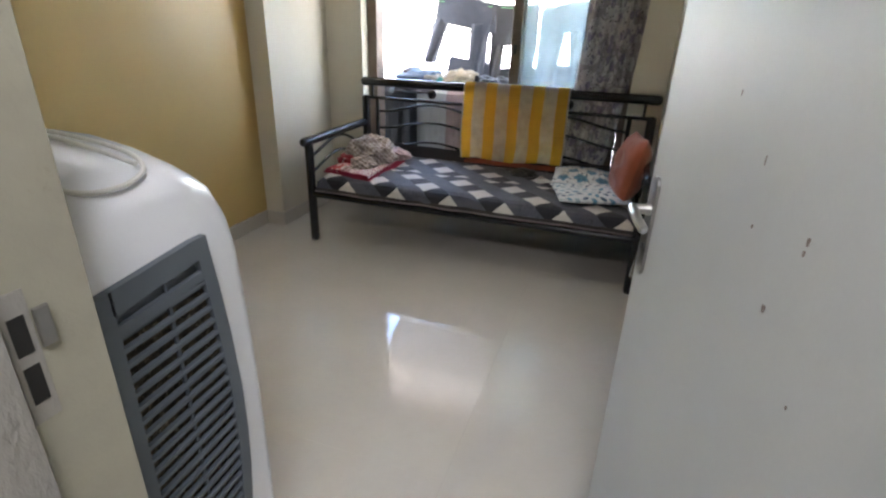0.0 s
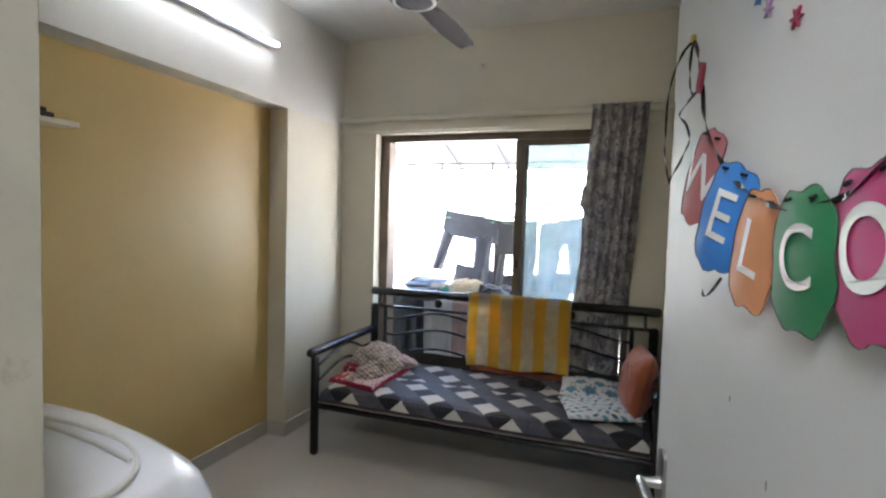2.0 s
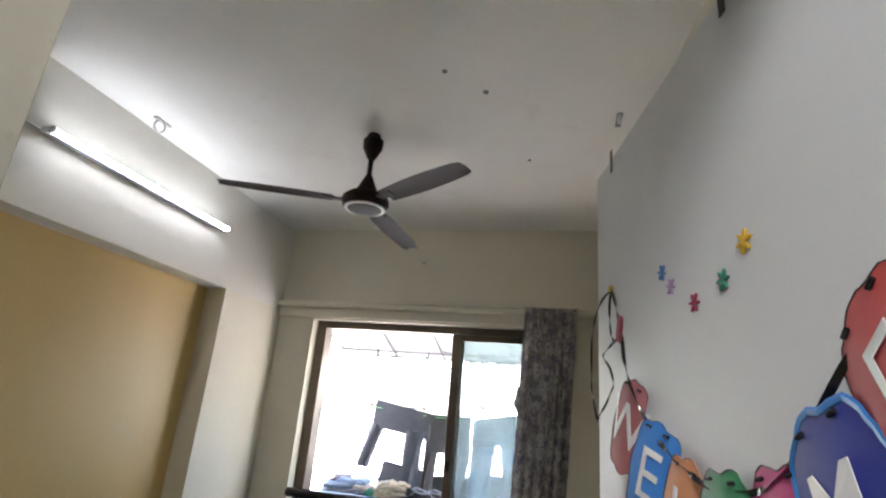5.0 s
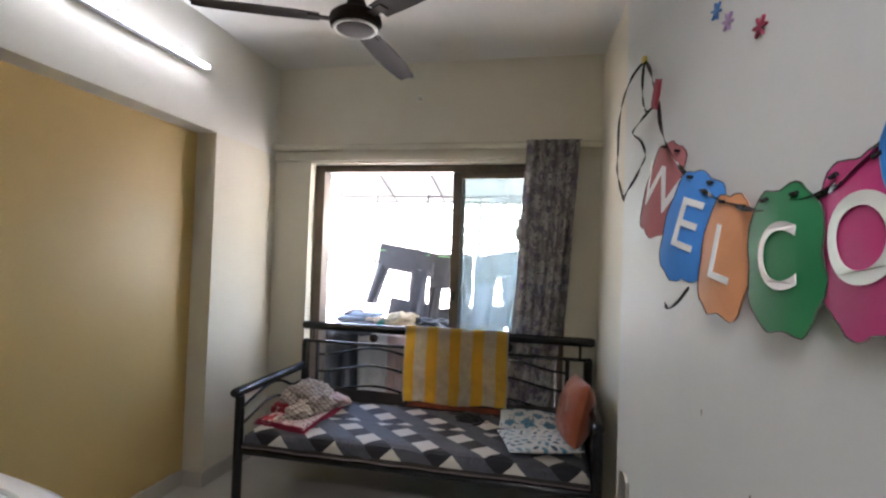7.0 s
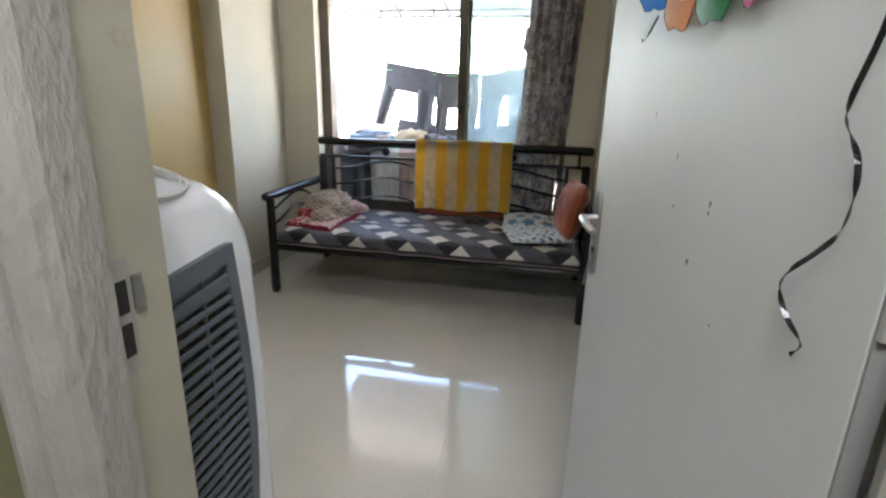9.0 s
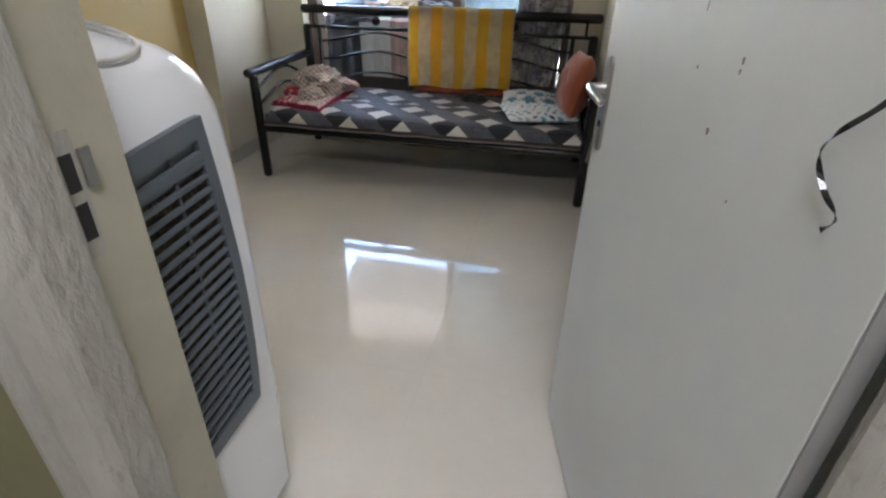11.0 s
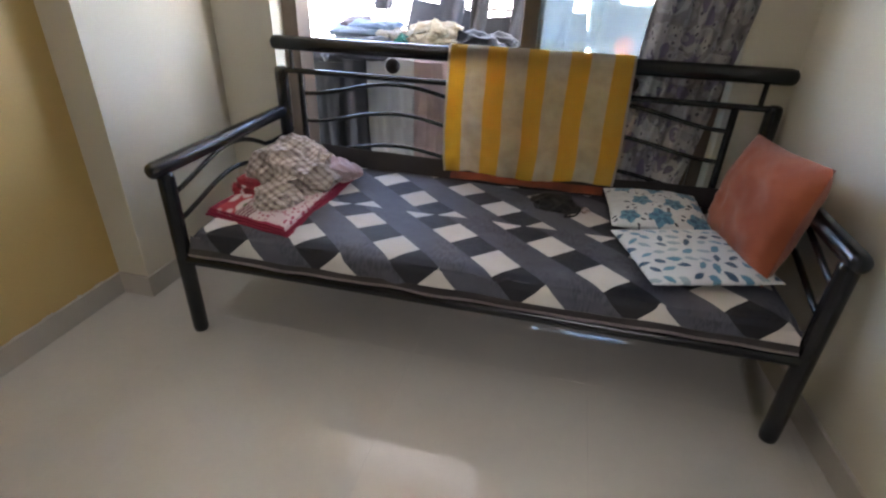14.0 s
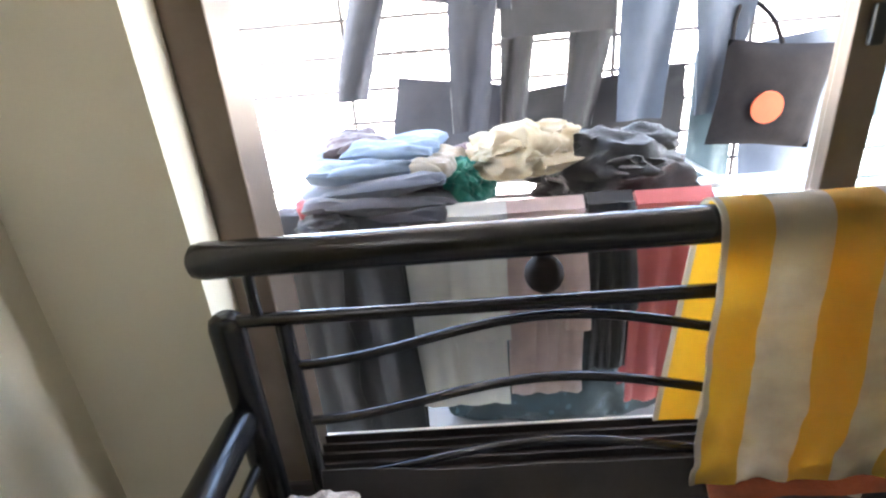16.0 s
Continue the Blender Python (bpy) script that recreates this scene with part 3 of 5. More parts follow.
ribbon([(0.055, 1.690, 0.003), (0.058, 1.60, 0.006), (0.064, 1.45, 0.008), (0.072, 1.31, 0.010), (0.092, 1.240, 0.010), (0.090, 1.218, 0.010), (0.070, 1.193, 0.010), (0.064, 1.166, 0.010), (0.068, 1.132, 0.010), (0.088, 1.106, 0.010), (0.120, 1.076, 0.010), (0.127, 1.055, 0.010), (0.110, 1.031, 0.008), (0.085, 1.015, 0.008), (0.098, 0.997, 0.006)], 0.0052, RIBBON, bunting, "ribbon_tail")
part("end_tag", to_door(cushion(Matrix.Translation((0.640, 0.016, 1.645)) @ Matrix.Rotation(radians(90), 4, "X") @ Matrix.Rotation(radians(20), 4, "Z"), 0.026, 0.044, 0.006, 0.03, 5, 8)), paper("red_end_tag", (0.22, 0.02, 0.035)), bunting, "folded red paper end")
for s_tab in (0.712, 0.306):
    part("tape_tab", door_bm(s_tab - 0.006, s_tab + 0.006, DOOR_H - 0.030, DOOR_H + 0.016, 0.0004, 0.0016), RIBBON, bunting, "black tape over the top edge of the door")
part("tack", to_door(tube([(0.722, 0.0005, 1.730), (0.722, 0.006, 1.730)], 0.006, sides=10)), TAPE, bunting, "small yellow tack")
part("tack", to_door(tube([(0.055, 0.0005, 1.693), (0.055, 0.006, 1.693)], 0.006, sides=10)), TAPE, bunting, "small yellow tack")

# flower stickers
for s, z, r, c, word in ((0.504, 1.702, 0.0115, (0.06, 0.16, 0.36), "blue"), (0.478, 1.677, 0.0115, (0.33, 0.22, 0.36), "lilac"), (0.417, 1.643, 0.0120, (0.24, 0.03, 0.06), "maroon"), (0.351, 1.654, 0.0120, (0.03, 0.17, 0.11), "green"), (0.307, 1.682, 0.0130, (0.55, 0.33, 0.02), "yellow")):
    bm, n = bmesh.new(), 48
    pts = [(s + r * (0.62 + 0.38 * math.cos(6 * a)) * math.cos(a + 0.3 * s * 9), z + r * (0.62 + 0.38 * math.cos(6 * a)) * math.sin(a + 0.3 * s * 9)) for a in (2 * math.pi * k / n for k in range(n))]
    lo, hi = [bm.verts.new(on_door(a, b, 0.0003)) for a, b in pts], [bm.verts.new(on_door(a, b, 0.0030)) for a, b in pts]
    bm.faces.new(lo)
    bm.faces.new(hi)
    for k in range(n):
        bm.faces.new((lo[k], lo[(k + 1) % n], hi[(k + 1) % n], hi[k]))
    st = part("flower_sticker", bm, paper("sticker_" + word, c))
    tagged(st, "small glittery " + word + " flower sticker on the white door", "sticker", "flower stickers on the door")

# ---- ceiling fan ----
FX, FY = -0.43, 2.645
fan = group("ceiling_fan", (FX, FY, TOP), "dark brown three-blade ceiling fan with a pale trim ring", "ceiling fan")
FAN_TRIM = surface("pale_fan_trim", (0.55, 0.54, 0.50), None, 12, 200, 0.35, 0.1, relief=0.05)
part("canopy", lathe([(0.030, TOP - 0.001), (0.034, TOP - 0.02), (0.050, TOP - 0.035), (0.047, TOP - 0.075), (0.022, TOP - 0.125), (0.016, TOP - 0.135)], (FX, FY, 0)), FAN_BROWN, fan, smooth=True)
part("rod", tube([(FX, FY, TOP - 0.13), (FX, FY, 2.47)], 0.012, sides=14), FAN_BROWN, fan, smooth=True)
part("lower_cup", lathe([(0.016, 2.53), (0.024, 2.51), (0.048, 2.455), (0.055, 2.43)], (FX, FY, 0)), FAN_BROWN, fan, smooth=True)
motor = part("motor", lathe([(0.04, 2.445), (0.085, 2.43), (0.108, 2.41), (0.112, 2.39), (0.104, 2.368), (0.075, 2.358), (0.03, 2.356)], (FX, FY, 0), sides=36), FAN_BROWN, fan, smooth=True)
part("trim_ring", tube([(FX + 0.088 * math.cos(2 * math.pi * k / 40), FY + 0.088 * math.sin(2 * math.pi * k / 40), 2.3605) for k in range(41)], 0.0085, sides=8, caps=False, flat=0.55), FAN_TRIM, motor, "pale ring round the motor", smooth=True)
for k in range(3):
    a = radians(206 - 120 * k)
    turn = Matrix.Translation((FX, FY, 2.392)) @ Matrix.Rotation(a, 4, "Z") @ Matrix.Rotation(radians(-7), 4, "X")
    bm = sheet(16, 6, lambda u, v: Vector((0.15 + 0.50 * u, (v - 0.5) * (0.096 + 0.020 * math.sin(math.pi * min(1, u * 1.1))) * (1 - 0.25 * max(0, u - 0.93) / 0.07) + 0.006, 0.006 * math.sin(math.pi * v) - 0.012 * u)), 0.0025)
    bmesh.ops.transform(bm, matrix=turn, verts=bm.verts)
    blade = part("blade", bm, FAN_BROWN, fan, smooth=True)
    bm = box(0.085, 0.20, -0.022, 0.022, -0.004, 0.002, 0.0015)
    bmesh.ops.transform(bm, matrix=turn, verts=bm.verts)
    part("blade_arm", bm, FAN_BROWN, blade)

# ---- tube light on the beam ----
lamp = group("tube_light", (LEFT, 2.60, 2.44), "lit white batten tube light on the beam", "tube light")
part("batten", box(LEFT, LEFT + 0.038, 1.985, 3.165, 2.434, 2.458, 0.003), COOLER, lamp)
# Plate added behind the tube to keep its glow off the beam.
part("glow_shield", box(LEFT + 0.0385, LEFT + 0.0415, 1.985, 3.165, 2.430, 2.462, 0.001), COOLER, lamp, "white plate added behind the tube to keep glow off the wall")
part("diffuser", tube([(LEFT + 0.052, 2.0, 2.446), (LEFT + 0.052, 3.15, 2.446)], 0.0105, sides=16), TUBE, lamp, "glowing white tube", smooth=True)
for y in (1.986, 3.150):
    part("end_cap", box(LEFT + 0.042, LEFT + 0.066, y, y + 0.014, 2.432, 2.460, 0.003), COOLER, lamp)
part("bracket_ear", box(LEFT, LEFT + 0.014, 2.58, 2.61, 2.459, 2.50, 0.003), COOLER, lamp)
part("supply_lead", tube([(LEFT + 0.006, 1.99, 2.446), (LEFT + 0.006, 1.95, 2.447), (LEFT + 0.004, 1.90, 2.448), (LEFT + 0.003, 1.62, 2.449)], 0.003, sides=6), COOLER, lamp, smooth=True)

# hooks and fittings on ceiling and walls
def hook(x, y, z, label):
    h = group("ceiling_hook", (x, y, z), label, "hook", "hooks on the ceiling")
    part("plate", box(x - 0.013, x + 0.013, y - 0.05, y + 0.05, z - 0.007, z, 0.002), STEEL, h)
    part("ring", tube([(x + 0.010 * math.sin(a), y - 0.01 + 0.024 * math.sin(a), z - 0.034 - 0.030 * math.cos(a)) for a in (0.3 + 5.7 * k / 14 for k in range(15))], 0.004, sides=8), STEEL, h, smooth=True)


hook(-1.47, 2.43, TOP, "grey steel ring hook screwed to the ceiling")
clip = group("ceiling_clip", (0.70, 2.6, TOP), "small dark metal bracket on the ceiling", "bracket")
part("plate", box(0.688, 0.712, 2.55, 2.65, TOP - 0.012, TOP, 0.002, steps=1), GREY_PL, clip)
part("tongue", box(0.692, 0.706, 2.54, 2.58, TOP - 0.04, TOP - 0.012, 0.002, steps=1), STEEL, clip)
plugh = group("wall_fitting", (-0.506, BACK, 2.50), "small round white cable outlet on the cream wall", "wall outlet")
part("ring", tube([(-0.506 + 0.022 * math.cos(a), BACK - 0.004, 2.50 + 0.022 * math.sin(a)) for a in (2 * math.pi * k / 20 for k in range(21))], 0.005, sides=8, caps=False), WHITE_WALL, plugh, smooth=True)
part("plug", tube([(-0.506, BACK + 0.002, 2.50), (-0.506, BACK - 0.006, 2.50)], 0.012, sides=14), SKIRT, plugh)
for k, (x, y) in enumerate(((0.30, 2.95), (0.02, 2.2), (0.16, 2.35))):
    part("stain", tube([(x, y, TOP - 0.0005), (x, y, TOP - 0.003)], 0.009 + 0.002 * k, sides=9), GREY_PL, clip, "small dark ceiling plug")

# shelf on the yellow wall
shelf = group("wall_shelf", (NICHE, 1.6, 1.77), "narrow cream wooden shelf on the yellow wall", "shelf")
part("board", box(NICHE, NICHE + 0.10, 1.15, 2.045, 1.762, 1.782, 0.002), WALL, shelf)
part("bracket", box(NICHE, NICHE + 0.07, 1.60, 1.615, 1.70, 1.762, 0.002), WALL, shelf)
pot = group("small_box", (NICHE + 0.045, 1.93, 1.782), "small dark trinket box on the shelf", "box")
part("body", box(NICHE + 0.02, NICHE + 0.075, 1.88, 1.965, 1.782, 1.806, 0.004), BLACK, pot)
part("lid", box(NICHE + 0.025, NICHE + 0.07, 1.885, 1.94, 1.806, 1.822, 0.004), FAN_BROWN, pot)

# ---- air cooler by the door ----
cooler = group("air_cooler", (-0.34, 1.06, 0), "tall glossy white room air cooler with blue-grey side grilles", "air cooler")
PROFILE = [(0.925, 0.05), (0.922, 0.60), (0.925, 1.00), (0.938, 1.065), (0.965, 1.104), (1.03, 1.124), (1.10, 1.125), (1.15, 1.113), (1.188, 1.084), (1.210, 1.036), (1.221, 0.96), (1.226, 0.86), (1.231, 0.72), (1.232, 0.55), (1.230, 0.38), (1.222, 0.20), (1.215, 0.05)]


def cooler_drop(x, z):
    """The lid is domed: it falls away towards both sides."""
    return 0.046 * ((x + 0.335) / 0.255) ** 2 * min(1, max(0, (z - 0.80) / 0.28))


CX0, CX1 = -0.585, -0.074
bm = bmesh.new()
mid = (sum(p[0] for p in PROFILE) / len(PROFILE), 0.58)
rings = []
for x, k in ((CX0, 0.0), (CX0 + 0.006, 0.55), (CX0 + 0.022, 0.88), (CX0 + 0.05, 1.0), (CX0 + 0.12, 1.02), (CX0 + 0.2, 1.03), (CX1 - 0.2, 1.03), (CX1 - 0.12, 1.02), (CX1 - 0.05, 1.0), (CX1 - 0.022, 0.88), (CX1 - 0.006, 0.55), (CX1, 0.0)):
    rings.append([bm.verts.new((x, y - (1 - k) * 0.030 * (1 if y > mid[0] else -1), z - (1 - k) * 0.022 * (1 if z > 1.0 else 0) - cooler_drop(x, z))) for y, z in PROFILE])
for a, b in zip(rings, rings[1:]):
    for k in range(len(PROFILE)):
        bm.faces.new((a[k], a[(k + 1) % len(PROFILE)], b[(k + 1) % len(PROFILE)], b[k]))
bm.faces.new(rings[0])
bm.faces.new(rings[-1])
body_c = part("body", bm, COOLER, cooler, "glossy white moulded casing", smooth=True)
part("base", box(CX0 + 0.01, CX1 - 0.012, 0.935, 1.200, 0.035, 0.052, 0.004), GREY_PL, cooler)
for x in (CX0 + 0.05, CX1 - 0.05):
    for y in (0.965, 1.165):
        part("castor", lathe([(0.016, 0.0), (0.02, 0.008), (0.02, 0.028), (0.012, 0.036)], (x, y, 0), sides=14), BLACK, cooler)


def grille_edge(z):
    """How far the grille's front edge stands at a height, along the casing's curve."""
    t = (z - 0.39) / 0.595
    return 1.132 + 0.026 * math.sin(math.pi * min(1, max(0, t)) ** 0.9)


gr = part("grille_frame", prism([(grille_edge(z), z) for z in (0.39, 0.45, 0.52, 0.6, 0.7, 0.8, 0.88, 0.94, 0.985)] + [(0.948, 0.968), (0.944, 0.39)], CX1 - 0.006, CX1 + 0.0005, "x"), GREY_PL, cooler, "blue-grey louvred side grille")
part("pad", prism([(grille_edge(z) - 0.022, z) for z in (0.42, 0.52, 0.6, 0.7, 0.8, 0.90)] + [(0.966, 0.89), (0.962, 0.42)], CX1, CX1 + 0.0025, "x"), PAD, gr, "dark wood-wool cooling pad")
part("rim", prism([(grille_edge(z), z) for z in (0.39, 0.45, 0.52, 0.6, 0.7, 0.8, 0.88, 0.94, 0.985)] + [(grille_edge(z) - 0.024, z) for z in (0.985, 0.94, 0.88, 0.8, 0.7, 0.6, 0.52, 0.45, 0.39)], CX1 + 0.0006, CX1 + 0.012, "x"), GREY_PL, gr)
part("rim", prism([(0.944, 0.39), (0.948, 0.968), (0.970, 0.97), (0.966, 0.39)], CX1 + 0.0006, CX1 + 0.012, "x"), GREY_PL, gr)
part("rim", prism([(0.966, 0.97), (0.966, 0.935), (grille_edge(0.95) - 0.024, 0.952), (grille_edge(0.985) - 0.024, 0.985)], CX1 + 0.0006, CX1 + 0.012, "x"), GREY_PL, gr)
part("rim", prism([(0.966, 0.39), (0.966, 0.42), (grille_edge(0.42) - 0.022, 0.42), (grille_edge(0.39) - 0.022, 0.39)], CX1 + 0.0006, CX1 + 0.012, "x"), GREY_PL, gr)
part("mullion", box(CX1 + 0.0026, CX1 + 0.007, 1.050, 1.056, 0.42, 0.945, 0.001), GREY_PL, gr)
for k in range(21):
    z = 0.432 + k * 0.0235
    y1 = grille_edge(z) - 0.023
    lean = 0.008
    part("louvre", prism([(0.967, z), (y1, z + lean), (y1, z + lean + 0.0065), (0.967, z + 0.0065)], CX1 + 0.003, CX1 + 0.011, "x"), GREY_PL, gr)
part("lid_bar", prism([(0.967, 0.905), (1.128, 0.92), (1.128, 0.934), (0.967, 0.919)], CX1 + 0.003, CX1 + 0.0115, "x"), GREY_PL, gr)
for k in range(3):
    part("lid_ridge", box(-0.56 + k * 0.045, -0.54 + k * 0.045, 0.97, 1.05, 1.060, 1.098, 0.002), COOLER, body_c)
# power cord coiled on top
CORD = surface("white_cord", (0.70, 0.69, 0.66), None, 20, 200, 0.35, 0.1, relief=0.0)
cord = group("power_cord", (-0.25, 1.0, 1.124), "white power cord lying looped on the cooler", "cord")


def smooth_path(points, steps=8):
    pts, out = [Vector(p) for p in points], []
    for i in range(len(pts) - 1):
        p0, p1, p2, p3 = pts[max(i - 1, 0)], pts[i], pts[i + 1], pts[min(i + 2, len(pts) - 1)]
        for k in range(steps):
            t = k / steps
            out.append(0.5 * ((2 * p1) + (p2 - p0) * t + (2 * p0 - 5 * p1 + 4 * p2 - p3) * t * t + (3 * p1 - p0 - 3 * p2 + p3) * t ** 3))
    return out + [pts[-1]]


def on_lid(x, y, up):
    pairs = [p for p in PROFILE if p[1] > 0.98]
    z = max(np.interp(y, [p[0] for p in pairs], [p[1] for p in pairs]), 1.0)
    return x, y, z - cooler_drop(x, z) + up


part("cable", tube(smooth_path([on_lid(*p) for p in ((-0.42, 1.066, 0.005), (-0.30, 1.082, 0.005), (-0.21, 1.098, 0.005), (-0.150, 1.108, 0.005), (-0.105, 1.088, 0.005), (-0.085, 1.050, 0.006), (-0.088, 1.016, 0.006), (-0.118, 0.990, 0.006), (-0.20, 0.976, 0.005), (-0.34, 0.972, 0.005))]), 0.0034, sides=8), CORD, cord, smooth=True)
part("cable", tube(smooth_path([on_lid(*p) for p in ((-0.43, 1.050, 0.005), (-0.28, 1.066, 0.005), (-0.19, 1.078, 0.005), (-0.135, 1.082, 0.007), (-0.108, 1.080, 0.011))]), 0.0034, sides=8), CORD, cord, smooth=True)

cooler.location += Vector((-0.023, 0.0, 0))
cooler.scale = (1, 1, 0.999)
cord.location += Vector((-0.023, 0.0, -0.0012))

# ---- metal daybed ----
bed = group("daybed", (-0.30, 3.58, 0), "black enamelled tubular iron daybed with wavy back bars", "bed")
BY, BL, BR = 3.968, -1.268, 0.650


def bar(name, pts, r, parent=bed, label="", sides=14):
    return part(name, tube(pts, r, sides=sides), IRON, parent, label, smooth=True)


def capped(p, q, r):
    """A tube with softly rounded ends."""
    p, q = Vector(p), Vector(q)
    d = (q - p).normalized()
    return [p, p + d * r * 0.25, p + d * r * 0.8, q - d * r * 0.8, q - d * r * 0.25, q], [r * 0.55, r * 0.88, r, r, r * 0.88, r * 0.55]


def capped_bar(name, p, q, r, parent=bed):
    pts, rad = capped(p, q, r)
    return part(name, tube(pts, rad, sides=18), IRON, parent, smooth=True)


top_rail = capped_bar("top_rail", (-1.293, BY - 0.004, 0.907), (0.690, BY + 0.006, 0.909), 0.029)
for x in (BL, BR):
    capped_bar("back_post", (x, BY, 0.0), (x, BY, 0.812), 0.028)
    capped_bar("front_leg", (x + (0.013 if x < 0 else 0), 3.186, 0.0), (x + (0.013 if x < 0 else 0), 3.186, 0.612), 0.026)
    arm = capped_bar("arm_rail", (x, 3.140, 0.624), (x, BY - 0.025, 0.630), 0.027)
    for z0, z1, r in ((0.525, 0.600, 0.009), (0.430, 0.505, 0.009)):
        pts = [(x, 3.21 + 0.72 * k / 14, z0 + (z1 - z0) * math.sin(math.pi * min(1.0, k / 14 * 1.25) ** 1.3) * (1 if k < 12 else 0.9)) for k in range(15)]
        bar("arm_bar", pts, r, arm, sides=10)
    bar("end_rail", [(x, 3.19, 0.305), (x, BY, 0.305)], 0.018)
# flat bar between the posts with ball and stubs to the rail
bar("back_rail", [(BL, BY, 0.798), (BR, BY, 0.798)], 0.0115)
IRON_MATT = surface("worn_black_iron", (0.014, 0.010, 0.010), (0.024, 0.016, 0.015), 20, 220, 0.75, 0.1, relief=0.2, shine=0.12)
ball = bmesh.new()
bmesh.ops.create_uvsphere(ball, u_segments=20, v_segments=12, radius=0.030)
bmesh.ops.translate(ball, verts=ball.verts, vec=(-0.768, BY, 0.846))
part("ball", ball, IRON_MATT, bed, smooth=True)
ball = bmesh.new()
bmesh.ops.create_uvsphere(ball, u_segments=20, v_segments=12, radius=0.030)
bmesh.ops.translate(ball, verts=ball.verts, vec=(0.150, BY, 0.846))
part("ball", ball, IRON_MATT, bed, smooth=True)
for x in (-1.215, 0.600):
    bar("stub", [(x, BY, 0.80), (x, BY, 0.885)], 0.009, sides=10)
IB0, IB1 = -1.178, 0.524
for x in (IB0, IB1):
    bar("inner_upright", [(x, BY, 0.335), (x, BY, 0.792)], 0.014, sides=12)
for z0, amp in ((0.708, 0.066), (0.591, 0.064), (0.458, 0.060)):
    bar("wave_bar", [(IB0 + (IB1 - IB0) * k / 60, BY, z0 + amp * math.sin(2 * math.pi * k / 60) ** 2) for k in range(61)], 0.0085, sides=10)
bar("lower_back_rail", [(BL, BY, 0.335), (BR, BY, 0.335)], 0.016)
bar("front_rail", [(BL, 3.186, 0.305), (BR, 3.186, 0.305)], 0.020)
for k in range(9):
    x = -1.12 + k * 0.205
    part("slat", box(x - 0.03, x + 0.03, 3.20, BY - 0.02, 0.318, 0.326), IRON, bed)
BOARD = surface("plywood_dark", (0.10, 0.075, 0.05), None, 6, 90, 0.7, 0.1, relief=0.2)
part("base_board", box(-1.215, 0.615, 3.215, 3.930, 0.326, 0.336, 0.001), BOARD, bed)

# ---- mattress and its printed sheet ----
SHEET_M, n, l, s = nodes_of("printed_bed_sheet")
uvn = n.new("ShaderNodeTexCoord").outputs["UV"]
sep = n.new("ShaderNodeSeparateXYZ")
l.new(uvn, sep.inputs[0])
X, Y = sep.outputs[0], math_node(n, l, "MULTIPLY", math_node(n, l, "SUBTRACT", sep.outputs[1], 3.553), 1.08)
upper = math_node(n, l, "GREATER_THAN", Y, 0.0)
q = math_node(n, l, "ADD", math_node(n, l, "ADD", X, Y), math_node(n, l, "MULTIPLY_ADD", upper, -0.072, 0.507))
r_ = math_node(n, l, "ADD", math_node(n, l, "SUBTRACT", X, Y), math_node(n, l, "MULTIPLY_ADD", upper, 0.787, 0.237))
strip = math_node(n, l, "LESS_THAN", math_node(n, l, "PINGPONG", q, 0.1595), 0.078)
white = math_node(n, l, "LESS_THAN", math_node(n, l, "PINGPONG", r_, 0.1595), 0.0795)
wear = noise_tex(n, l, uvn, 22, 5)
thread = noise_tex(n, l, uvn, 700, 2)
grey_c = mix(n, l, wear, (0.058, 0.059, 0.075), (0.100, 0.101, 0.122))
cream = mix(n, l, wear, (0.66, 0.62, 0.56), (0.57, 0.53, 0.475))
dark = mix(n, l, wear, (0.006, 0.006, 0.009), (0.013, 0.012, 0.017))
col = mix(n, l, strip, grey_c, mix(n, l, white, dark, cream))
col = mix(n, l, math_node(n, l, "MULTIPLY", thread, 0.12), col, (0.02, 0.02, 0.02))
l.new(col, s.inputs["Base Color"])
s.inputs["Roughness"].default_value = 0.55
s.inputs["Specular IOR Level"].default_value = 0.35
s.inputs["Sheen Weight"].default_value = 0.05
fleck = n.new("ShaderNodeTexNoise")
fleck.inputs["Scale"].default_value, fleck.inputs["Detail"].default_value = 130, 2
stretch_uv = n.new("ShaderNodeMapping")
stretch_uv.inputs["Rotation"].default_value, stretch_uv.inputs["Scale"].default_value = (0, 0, 0.9), (1.0, 0.3, 1.0)
l.new(uvn, stretch_uv.inputs["Vector"])
l.new(stretch_uv.outputs[0], fleck.inputs["Vector"])
patch = math_node(n, l, "MULTIPLY", ramp(n, l, noise_tex(n, l, uvn, 7, 2), [(0.48, (0, 0, 0)), (0.55, (1, 1, 1))]), math_node(n, l, "SUBTRACT", 1.0, strip))
flecks = math_node(n, l, "MULTIPLY", ramp(n, l, fleck.outputs["Fac"], [(0.46, (0, 0, 0)), (0.56, (1, 1, 1))]), patch)
col = mix(n, l, math_node(n, l, "MULTIPLY", flecks, 0.45), col, (0.02, 0.02, 0.027))
l.new(col, s.inputs["Base Color"])
bump(n, l, s, math_node(n, l, "ADD", math_node(n, l, "MULTIPLY", noise_tex(n, l, uvn, 16, 4), 5.0), math_node(n, l, "ADD", thread, strip)), 0.35, 0.002)

PROF = [(3.942, 0.345), (3.944, 0.380), (3.936, 0.404), (3.915, 0.414), (3.80, 0.416), (3.65, 0.414), (3.553, 0.413), (3.45, 0.414), (3.32, 0.413), (3.235, 0.411), (3.205, 0.402), (3.192, 0.386), (3.186, 0.362), (3.180, 0.338)]


